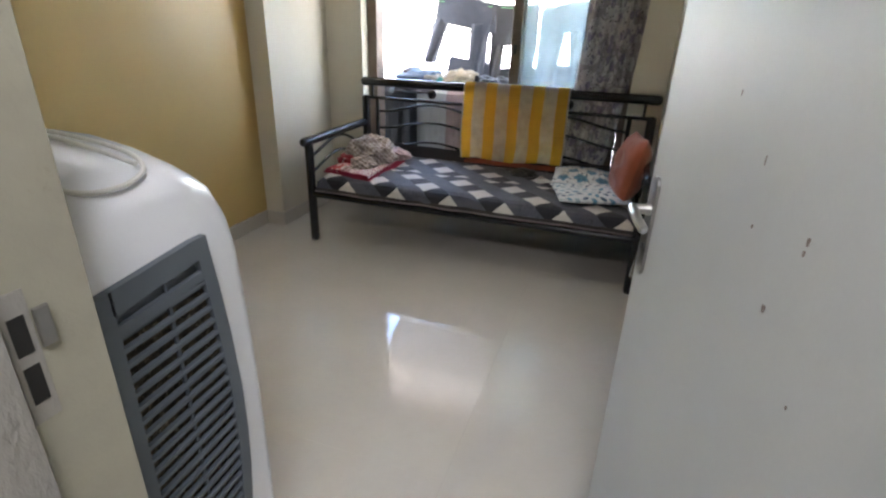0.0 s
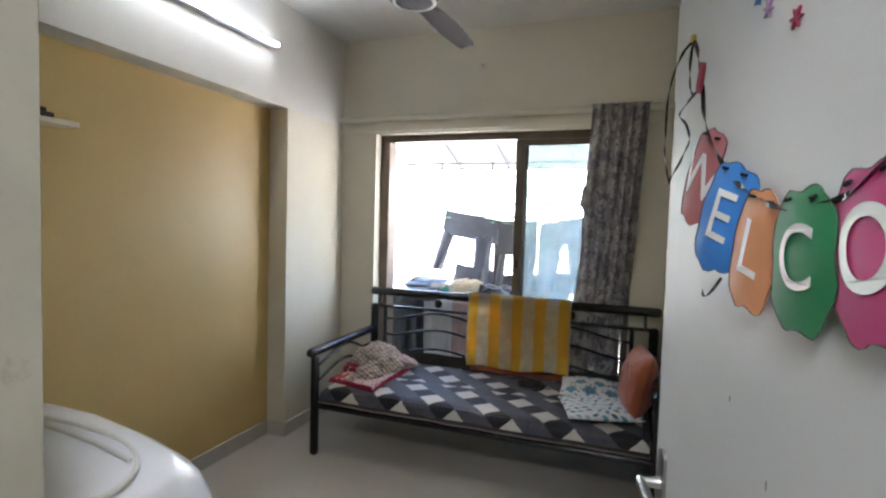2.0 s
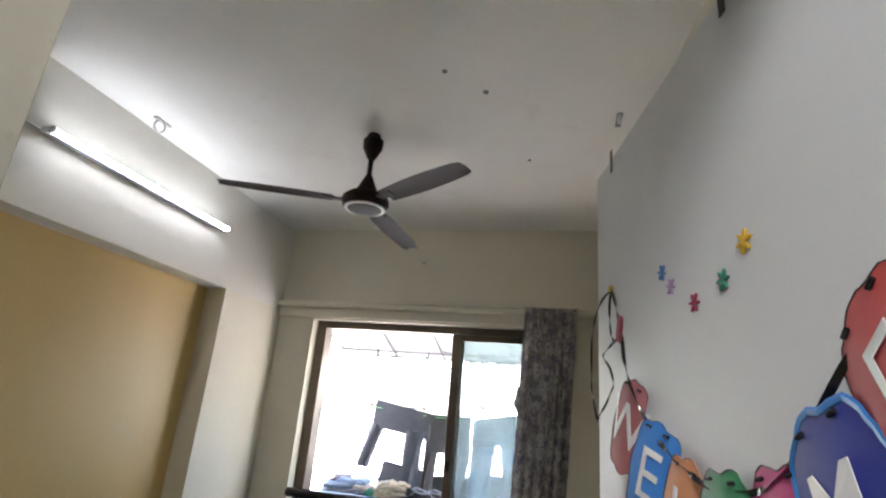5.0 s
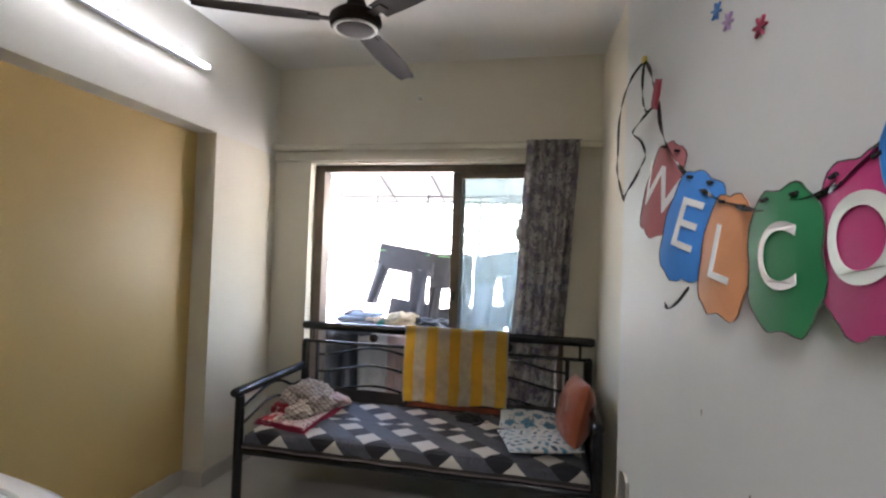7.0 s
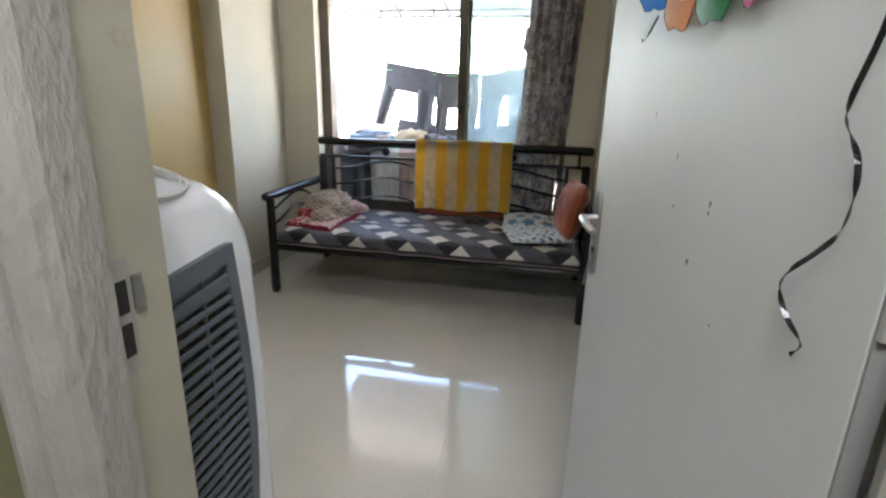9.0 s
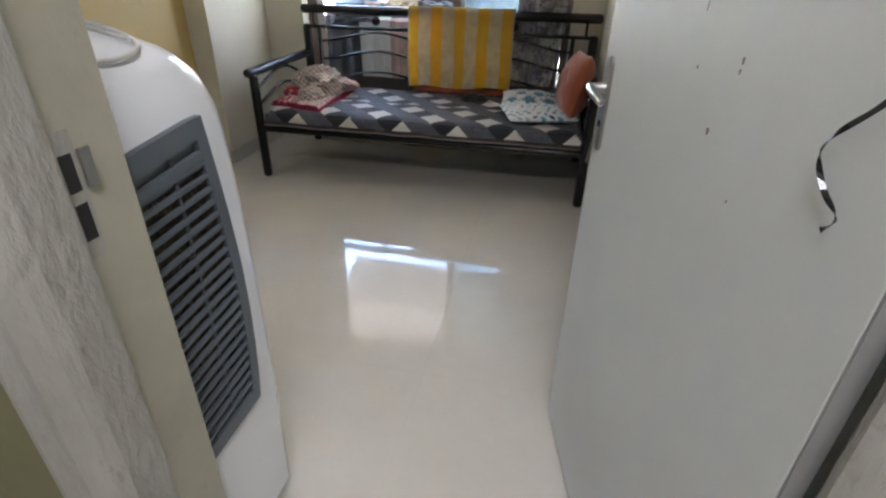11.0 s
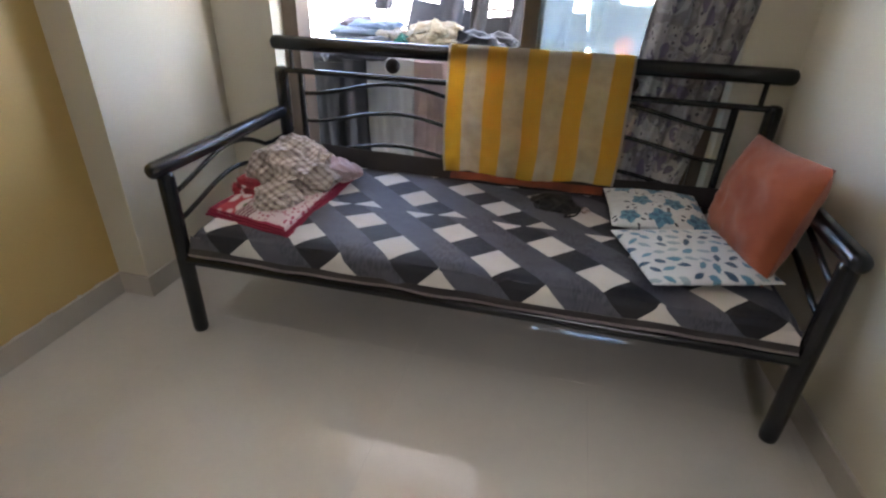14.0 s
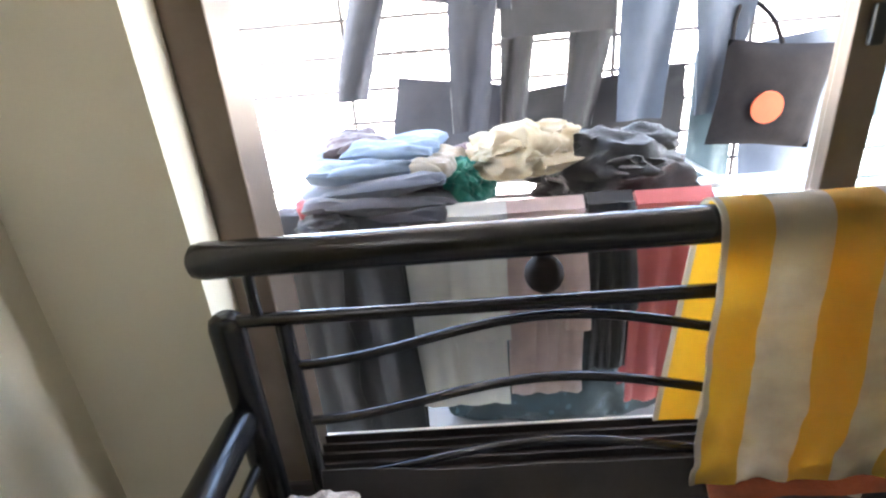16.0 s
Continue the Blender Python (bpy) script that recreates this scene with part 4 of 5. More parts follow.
def sheet_point(u, v):
    k = v * (len(PROF) - 1)
    i = min(int(k), len(PROF) - 2)
    f = k - i
    y, z = (PROF[i][c] * (1 - f) + PROF[i + 1][c] * f for c in (0, 1))
    x = -1.218 + 1.836 * u
    nz = noise.noise((x * 3.1, y * 3.7, 0.3)) * 0.007 + noise.noise((x * 9.0, y * 8.0, 2.3)) * 0.003
    if z < 0.40:
        y += (0.010 * noise.noise((x * 7, z * 6, 1.1))) * (1 if y < 3.5 else -0.3)
        z += 0.006 * noise.noise((x * 5, 0.4, 1.7)) if z < 0.35 else 0
    else:
        z += nz
    if u < 0.01 or u > 0.99:
        z -= 0.02 if z > 0.38 else 0
    return Vector((x, y, z))


def sheet_uv(co):
    if co.z > 0.40 or co.y > 3.7:
        return co.x, co.y
    return co.x, 3.200 - (0.402 - co.z)


mattress = group("mattress", (-0.30, 3.565, 0.336), "thin mattress in a black, cream and grey diamond-print sheet", "mattress")
part("core", box(-1.205, 0.605, 3.222, 3.925, 0.337, 0.392, 0.02), BOARD, mattress)
part("bed_sheet", uv_by(sheet(120, 64, sheet_point, 0.003), sheet_uv), SHEET_M, mattress, "diamond-printed cotton sheet", smooth=True)
HEM = cloth("brown_hem", (0.036, 0.027, 0.025), (0.024, 0.019, 0.018))
HEM_EDGE = cloth("grey_piping", (0.22, 0.18, 0.17))
part("hem", sheet(110, 4, lambda u, v: Vector((-1.22 + 1.84 * u, 3.178 - 0.008 * v + 0.008 * noise.noise((u * 14, 0.2, v)), 0.352 - 0.018 * v + 0.008 * noise.noise((u * 9, 3.3, 0)))), 0.003), HEM, mattress, "brown sheet border", smooth=True)
part("piping", tube([(-1.22 + 1.84 * k / 110, 3.168 + 0.008 * noise.noise((k / 110 * 14, 0.2, 1)), 0.333 + 0.008 * noise.noise((k / 110 * 9, 3.3, 0))) for k in range(111)], 0.0045, sides=7), HEM_EDGE, mattress, smooth=True)
part("back_hem", sheet(90, 4, lambda u, v: Vector((-1.16 + 1.70 * u, 3.940 - 0.018 * v + 0.004 * noise.noise((u * 12, 1.2, v)), 0.500 - 0.075 * v - 0.012 * math.sin(3 * u) + 0.008 * noise.noise((u * 8, 5.3, 0)))), 0.003), HEM, mattress, "brown border turned up along the back bars", smooth=True)

# ---- towel over the rail ----
TOWEL_M, n, l, s = nodes_of("striped_terry")
uvn = n.new("ShaderNodeTexCoord").outputs["UV"]
sep = n.new("ShaderNodeSeparateXYZ")
l.new(uvn, sep.inputs[0])
wob = math_node(n, l, "MULTIPLY", noise_tex(n, l, uvn, 40, 3), 0.004)
st = math_node(n, l, "LESS_THAN", math_node(n, l, "PINGPONG", math_node(n, l, "ADD", math_node(n, l, "ADD", sep.outputs[0], wob), -0.037), 0.0765), 0.036)
pile = noise_tex(n, l, uvn, 480, 3, 0.7)
dirt = noise_tex(n, l, uvn, 14, 5)
yel = mix(n, l, dirt, (0.93, 0.66, 0.13), (0.88, 0.57, 0.09))
soil = ramp(n, l, dirt, [(0.42, (0, 0, 0)), (0.66, (1, 1, 1))])
gre = mix(n, l, soil, (0.86, 0.80, 0.68), (0.72, 0.64, 0.52))
rim_d = math_node(n, l, "GREATER_THAN", math_node(n, l, "ABSOLUTE", math_node(n, l, "SUBTRACT", sep.outputs[0], 0.343)), 0.334)
col = mix(n, l, st, gre, yel)
col = mix(n, l, rim_d, col, (0.62, 0.57, 0.48))
col = mix(n, l, math_node(n, l, "MULTIPLY", pile, 0.18), col, (0.46, 0.36, 0.18))
l.new(col, s.inputs["Base Color"])
s.inputs["Roughness"].default_value, s.inputs["Sheen Weight"].default_value = 1.0, 0.4
trans = n.new("ShaderNodeBsdfTranslucent")
l.new(col, trans.inputs["Color"])
mx = n.new("ShaderNodeMixShader")
mx.inputs["Fac"].default_value = 0.72
l.new(s.outputs[0], mx.inputs[1])
l.new(trans.outputs[0], mx.inputs[2])
l.new(mx.outputs[0], n["Material Output"].inputs["Surface"])
bump(n, l, s, math_node(n, l, "ADD", pile, math_node(n, l, "MULTIPLY", noise_tex(n, l, uvn, 11, 4, 0.55), 9.0)), 0.9, 0.006)
towel = group("bath_towel", (-0.19, BY, 0.45), "yellow and grey striped terry towel over the bed rail", "towel")
TX0, TW = -0.532, 0.686


def towel_point(u, v):
    """v runs from the hem at the back, over the rail, to the front hem."""
    back_len, over, front_len = 0.40, 0.110, 0.455 - 0.02 * u
    d = v * (back_len + over + front_len)
    fold = 0.009 * math.sin(9 * u + 1.0 + 1.5 * v) + 0.008 * noise.noise((u * 5, v * 4, 4.1))
    slip = -0.030 * max(0, 1 - d / back_len) * (1 - u)
    x = TX0 + TW * u + slip
    if d < back_len:
        return Vector((x, BY + 0.0365 + abs(fold) * (1 - d / back_len) * 0.8, 0.907 - (back_len - d)))
    if d < back_len + over:
        a = math.pi * (d - back_len) / over
        return Vector((x, BY + 0.0355 * math.cos(a), 0.907 + 0.0355 * math.sin(a)))
    dd = d - back_len - over
    k = min(1, dd / 0.25)
    wrinkle = (0.006 * noise.noise((u * 7, dd * 26, 7.7)) + 0.007 * noise.noise((u * 4 + dd * 9, dd * 6 - u * 3, 2.7))) * k
    wrinkle += 0.016 * k * abs(noise.noise((u * 8 + dd * 5, dd * 5 - u * 2, 5.1))) + 0.010 * k * abs(noise.noise((u * 13 - dd * 8, dd * 9, 1.9)))
    return Vector((x + 0.012 * k * noise.noise((u * 3, dd * 5, 1.3)), BY - 0.0375 - k * abs(fold) - 0.020 * k + wrinkle, 0.907 - dd * (1 + 0.035 * noise.noise((u * 3.2, 0.4, 8.8)))))


bm = bmesh.new()
nx_, ny_ = 60, 90
lay = bm.loops.layers.uv.new("uv")
grid = [[bm.verts.new(towel_point(i / nx_, j / ny_)) for j in range(ny_ + 1)] for i in range(nx_ + 1)]
for i in range(nx_):
    for j in range(ny_):
        f = bm.faces.new((grid[i][j], grid[i + 1][j], grid[i + 1][j + 1], grid[i][j + 1]))
        for lp, (a, b) in zip(f.loops, ((i, j), (i + 1, j), (i + 1, j + 1), (i, j + 1))):
            lp[lay].uv = (a / nx_ * TW, b / ny_)
bm.normal_update()
bmesh.ops.solidify(bm, geom=bm.faces[:], thickness=0.0035)
part("terry", bm, TOWEL_M, towel, smooth=True)

# ---- cushions and folded textiles ----
def print_cloth(name, base, spots, scale=22.0, size=0.34, rough=0.85):
    """Cloth with scattered soft-edged blots in several colours on a ground."""
    m, n, l, s = nodes_of(name)
    v = coords(n)
    warp = n.new("ShaderNodeVectorMath")
    warp.operation = "ADD"
    nz = n.new("ShaderNodeTexNoise")
    nz.inputs["Scale"].default_value = scale * 0.9
    l.new(v, nz.inputs["Vector"])
    sc = n.new("ShaderNodeVectorMath")
    sc.operation = "SCALE"
    l.new(nz.outputs["Color"], sc.inputs[0])
    sc.inputs["Scale"].default_value = 0.85 / scale
    l.new(v, warp.inputs[0])
    l.new(sc.outputs[0], warp.inputs[1])
    col = mix(n, l, noise_tex(n, l, v, 8, 3), base, tuple(c * 0.86 for c in base))
    for k, (c, f, sz) in enumerate(spots):
        vo = n.new("ShaderNodeTexVoronoi")
        vo.inputs["Scale"].default_value = scale * f
        mp = n.new("ShaderNodeMapping")
        mp.inputs["Location"].default_value = (k * 3.7, k * 1.9, 0.4 * k)
        mp.inputs["Rotation"].default_value = (0, 0, 0.6 * k)
        mp.inputs["Scale"].default_value = (1, 1.5 if k % 2 else 1.0, 1)
        l.new(warp.outputs[0], mp.inputs["Vector"])
        l.new(mp.outputs[0], vo.inputs["Vector"])
        inside = ramp(n, l, vo.outputs["Distance"], [(size * sz, (1, 1, 1)), (size * sz + 0.05, (0, 0, 0))])
        col = mix(n, l, inside, col, c)
    thread = noise_tex(n, l, v, 800, 2)
    col = mix(n, l, math_node(n, l, "MULTIPLY", thread, 0.18), col, tuple(c * 0.5 for c in base))
    l.new(col, s.inputs["Base Color"])
    s.inputs["Roughness"].default_value, s.inputs["Sheen Weight"].default_value = rough, 0.2
    bump(n, l, s, math_node(n, l, "ADD", math_node(n, l, "MULTIPLY", noise_tex(n, l, v, 18, 4), 5), thread), 0.4, 0.002)
    return m


RUST = cloth("rust_satin", (0.36, 0.085, 0.028), (0.28, 0.06, 0.02), weave=500, folds=0.3)
rust = group("rust_cushion", (0.57, 3.56, 0.41), "rust-orange stuffed cushion propped upright on the bed", "cushion")
place = Matrix.Translation((0.558, 3.570, 0.588)) @ Matrix.Rotation(radians(6), 4, "Z") @ Matrix.Rotation(radians(-77), 4, "Y") @ Matrix.Rotation(radians(4), 4, "Z")
part("cover", cushion(place, 0.36, 0.45, 0.16, 0.05, 3), RUST, rust, smooth=True)


def printed(bm, place, w, d, paint):
    """Gives each face the material that paint(x, y) picks for its spot on the flat cover."""
    back = place.inverted()
    for f in bm.faces:
        p = back @ f.calc_center_median()
        f.material_index = paint(p.x, p.y) if abs(p.x) < w / 2 and abs(p.y) < d / 2 else 0
    return bm


def leaf_shape(x, y, cx, cy, turn_a, length, width):
    dx, dy = x - cx, y - cy
    a, b = dx * math.cos(turn_a) + dy * math.sin(turn_a), dy * math.cos(turn_a) - dx * math.sin(turn_a)
    return abs(a) < length and abs(b) < width * (1 - (a / length) ** 2)


rnd = random.Random(11)
LEAF_SPOTS = []
for i in range(9):
    for j in range(8):
        LEAF_SPOTS.append((-0.185 + 0.045 * i + 0.022 * (j % 2) + rnd.uniform(-0.008, 0.008), -0.155 + 0.044 * j + rnd.uniform(-0.008, 0.008), rnd.choice((0.5, 2.4, 1.2, 2.9)) + rnd.uniform(-0.3, 0.3), rnd.uniform(0.017, 0.024), rnd.uniform(0.0085, 0.012), rnd.choice((1, 1, 2, 2, 3))))
BLOOMS = [(-0.10 + 0.105 * i + 0.045 * (j % 2) + rnd.uniform(-0.015, 0.015), -0.105 + 0.105 * j + rnd.uniform(-0.012, 0.012), rnd.uniform(0, 6), rnd.uniform(0.036, 0.048)) for i in range(3) for j in range(3)]
SPRIGS = [(x + rnd.uniform(0.042, 0.058) * math.cos(q), y + rnd.uniform(0.042, 0.058) * math.sin(q), q + rnd.uniform(-0.8, 0.8), rnd.uniform(0.007, 0.013)) for x, y, p, r in BLOOMS for q in (p, p + 0.5, p + 2.1, p + 2.6, p + 4.2, p + 4.8)]


def leaf_paint(x, y):
    for cx, cy, q, le, wi, tone in LEAF_SPOTS:
        if abs(x - cx) < 0.025 and abs(y - cy) < 0.025 and leaf_shape(x, y, cx, cy, q, le, wi):
            return tone
    return 0


def bloom_paint(x, y):
    for cx, cy, q, r in BLOOMS:
        e, g = math.hypot(x - cx, y - cy), math.atan2(y - cy, x - cx)
        if e < r * (0.86 + 0.14 * math.cos(5 * g + q)):
            return 1 if math.sin(5 * g + q) * 0.35 + e / r > 0.55 or e < 0.22 * r else 2
    for cx, cy, q, le in SPRIGS:
        if abs(x - cx) < 0.014 and abs(y - cy) < 0.014 and leaf_shape(x, y, cx, cy, q, le, le * 0.45):
            return 3
    return 0


WHITE_COVER = cloth("white_cushion_cotton", (0.68, 0.69, 0.68), (0.62, 0.63, 0.62), folds=0.35)
BLUE_PRINT = cloth("mid_blue_print", (0.12, 0.29, 0.40), (0.085, 0.23, 0.34), folds=0.35)
DEEP_PRINT = cloth("deep_blue_print", (0.055, 0.17, 0.28), (0.04, 0.13, 0.22), folds=0.35)
INK_PRINT = cloth("blue_black_print", (0.018, 0.03, 0.05), (0.012, 0.02, 0.035), folds=0.35)
PALE_PRINT = cloth("grey_blue_print", (0.34, 0.43, 0.46), (0.29, 0.38, 0.42), folds=0.35)
NAVY_PRINT = cloth("dark_leaf_print", (0.025, 0.085, 0.16), (0.02, 0.06, 0.12), folds=0.35)
for x, y, z, w, d, h, turn_z, tilt, prints, paint, word in ((0.300, 3.760, 0.452, 0.34, 0.31, 0.075, 4, 3, (WHITE_COVER, BLUE_PRINT, DEEP_PRINT, INK_PRINT), bloom_paint, "white flat cushion with blue flower print on the bed"), (0.370, 3.440, 0.448, 0.39, 0.34, 0.062, 17, 0, (WHITE_COVER, NAVY_PRINT, BLUE_PRINT, PALE_PRINT), leaf_paint, "white flat cushion with dark blue leaf print on the bed")):
    c = group("flat_cushion", (x, y, z - 0.03), word, "cushion", "flat printed cushions")
    place = Matrix.Translation((x, y, z)) @ Matrix.Rotation(radians(turn_z), 4, "Z") @ Matrix.Rotation(radians(tilt), 4, "X")
    part("cover", printed(cushion(place, w, d, h, 0.03, x * 9, 130), place, w, d, paint), prints, c, smooth=True)

# folded red quilt
QUILT, n, l, s = nodes_of("red_block_print")
uvn = n.new("ShaderNodeTexCoord").outputs["UV"]
sep = n.new("ShaderNodeSeparateXYZ")
l.new(uvn, sep.inputs[0])
U, V = sep.outputs[0], sep.outputs[1]
du = math_node(n, l, "ABSOLUTE", math_node(n, l, "SUBTRACT", U, 0.5))
dv = math_node(n, l, "ABSOLUTE", math_node(n, l, "SUBTRACT", V, 0.5))
border = math_node(n, l, "GREATER_THAN", math_node(n, l, "MAXIMUM", du, dv), 0.468)
vo = n.new("ShaderNodeTexVoronoi")
vo.inputs["Scale"].default_value = 26
l.new(uvn, vo.inputs["Vector"])
dots = ramp(n, l, vo.outputs["Distance"], [(0.30, (1, 1, 1)), (0.38, (0, 0, 0))])
pale = mix(n, l, dots, (0.62, 0.50, 0.49), (0.36, 0.06, 0.11))
vo2 = n.new("ShaderNodeTexVoronoi")
vo2.inputs["Scale"].default_value = 7
l.new(uvn, vo2.inputs["Vector"])
bloom = ramp(n, l, vo2.outputs["Distance"], [(0.13, (0.16, 0.22, 0.11)), (0.22, (0.66, 0.58, 0.55)), (0.56, (0.64, 0.54, 0.51)), (0.66, (0.45, 0.05, 0.06))])
stripes = math_node(n, l, "GREATER_THAN", math_node(n, l, "PINGPONG", U, 0.022), 0.011)
lined = mix(n, l, stripes, (0.50, 0.40, 0.38), (0.16, 0.03, 0.04))
col = mix(n, l, math_node(n, l, "GREATER_THAN", U, 0.48), mix(n, l, math_node(n, l, "GREATER_THAN", U, 0.28), bloom, lined), pale)
col = mix(n, l, border, col, (0.27, 0.015, 0.045))
l.new(col, s.inputs["Base Color"])
s.inputs["Roughness"].default_value = 0.9
bump(n, l, s, noise_tex(n, l, uvn, 30, 4), 0.4, 0.004)
quilt = group("folded_quilt", (-1.04, 3.50, 0.415), "folded red and pink block-printed cotton quilt on the mattress", "quilt")
QP = [Vector((-1.235, 3.310)), Vector((-0.895, 3.235)), Vector((-0.885, 3.775)), Vector((-1.195, 3.82))]
for k in range(3):
    def quilt_point(u, v, k=k):
        a, b = QP[0].lerp(QP[1], u), QP[3].lerp(QP[2], u)
        p = a.lerp(b, v)
        e = min(u, 1 - u, v, 1 - v)
        drop = 0.006 * max(0, 1 - e / 0.05) ** 2
        return Vector((p.x + 0.016 * (1 - k) * (u - 0.5) + 0.006 * noise.noise((v * 5, k * 3.1, 0)), p.y + 0.007 * k * (0.5 - v) + 0.004 * noise.noise((u * 5, k * 2.1, 4)), 0.4235 + 0.0105 * k - drop + 0.006 * noise.noise((u * 4, v * 5, 0.2 + 0.4 * k)) + 0.003 * noise.noise((u * 11, v * 12, k))))
    part("layer", uv_by(sheet(26, 34, quilt_point, 0.008), lambda co: ((co.x + 1.205) / 0.315, (co.y - 3.235 + 0.2 * (co.x + 0.895)) / 0.56)), QUILT, quilt, smooth=True)


def heap(centre, size, seed, bm=None, crease=1.0, sub=5):
    """A crumpled cloth heap: a flattened lump with sharp folds."""
    bm = bm or bmesh.new()
    got = bmesh.ops.create_icosphere(bm, subdivisions=sub, radius=1.0)["verts"]
    spin = Euler((seed, seed * 1.7, seed * 2.3)).to_matrix()
    for v in got:
        p = v.co.copy()
        w = spin @ p
        bend = Vector((noise.noise(w * 1.1), noise.noise(w * 1.1 + Vector((5, 0, 0))), noise.noise(w * 1.1 + Vector((0, 9, 0))))) * 0.5
        a, c = w + bend, w.yzx - bend
        f = 1 + 0.28 * noise.noise(p * 1.2 + Vector((seed, 0, 0)))
        long_fold = abs(noise.noise(Vector((a.x * 0.8, a.y * 2.5, a.z * 1.0)))) ** 0.8
        cross = abs(noise.noise(Vector((c.x * 0.9, c.y * 2.9, c.z * 1.2)) + Vector((seed, 3, 0)))) ** 0.8
        fold = 0.42 * long_fold + 0.22 * cross + 0.05 * noise.noise(p * 8)
        f += (0.22 - fold) * crease
        q = p * f
        if q.z < -0.15:
            q.z = -0.15 + (q.z + 0.15) * 0.12
        v.co = Vector(centre) + Vector((q.x * size[0], q.y * size[1], (q.z + 0.17) * size[2]))
    return bm


CHECK, n, l, s = nodes_of("beige_checked_cotton")
v = coords(n)
mp = n.new("ShaderNodeMapping")
mp.inputs["Rotation"].default_value = (-0.75, 0.15, 0.5)
l.new(v, mp.inputs["Vector"])
sep = n.new("ShaderNodeSeparateXYZ")
l.new(mp.outputs[0], sep.inputs[0])
cx = math_node(n, l, "GREATER_THAN", math_node(n, l, "PINGPONG", sep.outputs[0], 0.0115), 0.0065)
cy = math_node(n, l, "GREATER_THAN", math_node(n, l, "PINGPONG", sep.outputs[1], 0.0115), 0.0065)
col = mix(n, l, math_node(n, l, "MULTIPLY", math_node(n, l, "ADD", cx, cy), 0.5), (0.56, 0.49, 0.43), (0.27, 0.21, 0.19))
l.new(col, s.inputs["Base Color"])
s.inputs["Roughness"].default_value = 0.92
bump(n, l, s, math_node(n, l, "MULTIPLY_ADD", noise_tex(n, l, v, 17, 4, 0.6), 5.0, noise_tex(n, l, v, 90, 3)), 0.7, 0.005)
check = group("checked_cloth", (-1.05, 3.60, 0.45), "crumpled beige checked cloth thrown on the quilt", "cloth")
part("cloth", heap((-1.075, 3.630, 0.446), (0.160, 0.165, 0.128), 2.2, crease=1.25), CHECK, check, smooth=True)
part("fold", heap((-1.030, 3.440, 0.446), (0.085, 0.095, 0.050), 7.1, crease=1.0), CHECK, check, smooth=True)
part("fold", heap((-1.145, 3.775, 0.445), (0.095, 0.10, 0.105), 5.4, crease=1.0), CHECK, check, smooth=True)
part("fold", heap((-0.995, 3.575, 0.455), (0.075, 0.120, 0.075), 3.9, crease=1.1), CHECK, check, smooth=True)
part("fold", heap((-1.120, 3.560, 0.475), (0.085, 0.075, 0.085), 8.3, crease=1.1), CHECK, check, smooth=True)
pink = group("pink_cloth", (-0.94, 3.74, 0.445), "crumpled red and pale pink cloth tucked under the checked cloth", "cloth")
part("cloth", heap((-0.935, 3.735, 0.445), (0.085, 0.075, 0.055), 4.4, crease=0.8), cloth("pale_pink_lawn", (0.58, 0.42, 0.41)), pink, smooth=True)
part("red_end", heap((-1.160, 3.52, 0.444), (0.075, 0.085, 0.045), 9.4, crease=0.8), print_cloth("red_white_print", (0.34, 0.02, 0.035), [((0.62, 0.52, 0.50), 1.2, 0.6)], 26), pink, "dark red cloth with white print", smooth=True)
pouch = group("dark_pouch", (-0.02, 3.76, 0.415), "small black crumpled pouch with a strap on the sheet", "pouch")
part("body", heap((-0.06, 3.775, 0.416), (0.075, 0.075, 0.035), 3.3, sub=4), BLACK, pouch, smooth=True)
part("strap", tube(smooth_path([(0.0, 3.76, 0.425), (0.035, 3.72, 0.440), (0.02, 3.68, 0.425), (-0.02, 3.66, 0.424)]), 0.004, sides=6), BLACK, pouch, smooth=True)
part("tag", heap((0.055, 3.74, 0.416), (0.018, 0.030, 0.012), 1.3, sub=3), CHECK, pouch, smooth=True)
PLAID = cloth("orange_plaid", (0.30, 0.065, 0.02), (0.12, 0.03, 0.015), weave=240, folds=0.8)
plaid = group("plaid_cloth", (-0.2, 3.93, 0.42), "orange and red plaid cloth tucked below the towel", "cloth")
part("fold", sheet(40, 6, lambda u, v: Vector((-0.50 + 0.62 * u, 3.925 - 0.022 * v + 0.004 * noise.noise((u * 12, v, 0)), 0.452 - 0.026 * v + 0.006 * noise.noise((u * 7, 2.2, 0)))), 0.004), PLAID, plaid, smooth=True)

mat = group("black_bag", (-1.46, 1.95, 0), "soft black cloth bag lying flat by the yellow wall", "bag")
part("body", cushion(Matrix.Translation((-1.475, 1.945, 0.024)) @ Matrix.Rotation(radians(12), 4, "Z"), 0.37, 0.17, 0.044, 0.03, 4, 16), BLACK, mat, smooth=True)
part("strap", tube(smooth_path([(-1.60, 1.93, 0.046), (-1.55, 1.90, 0.052), (-1.47, 1.92, 0.050), (-1.40, 1.96, 0.046)]), 0.005, sides=6), BLACK, mat, smooth=True)

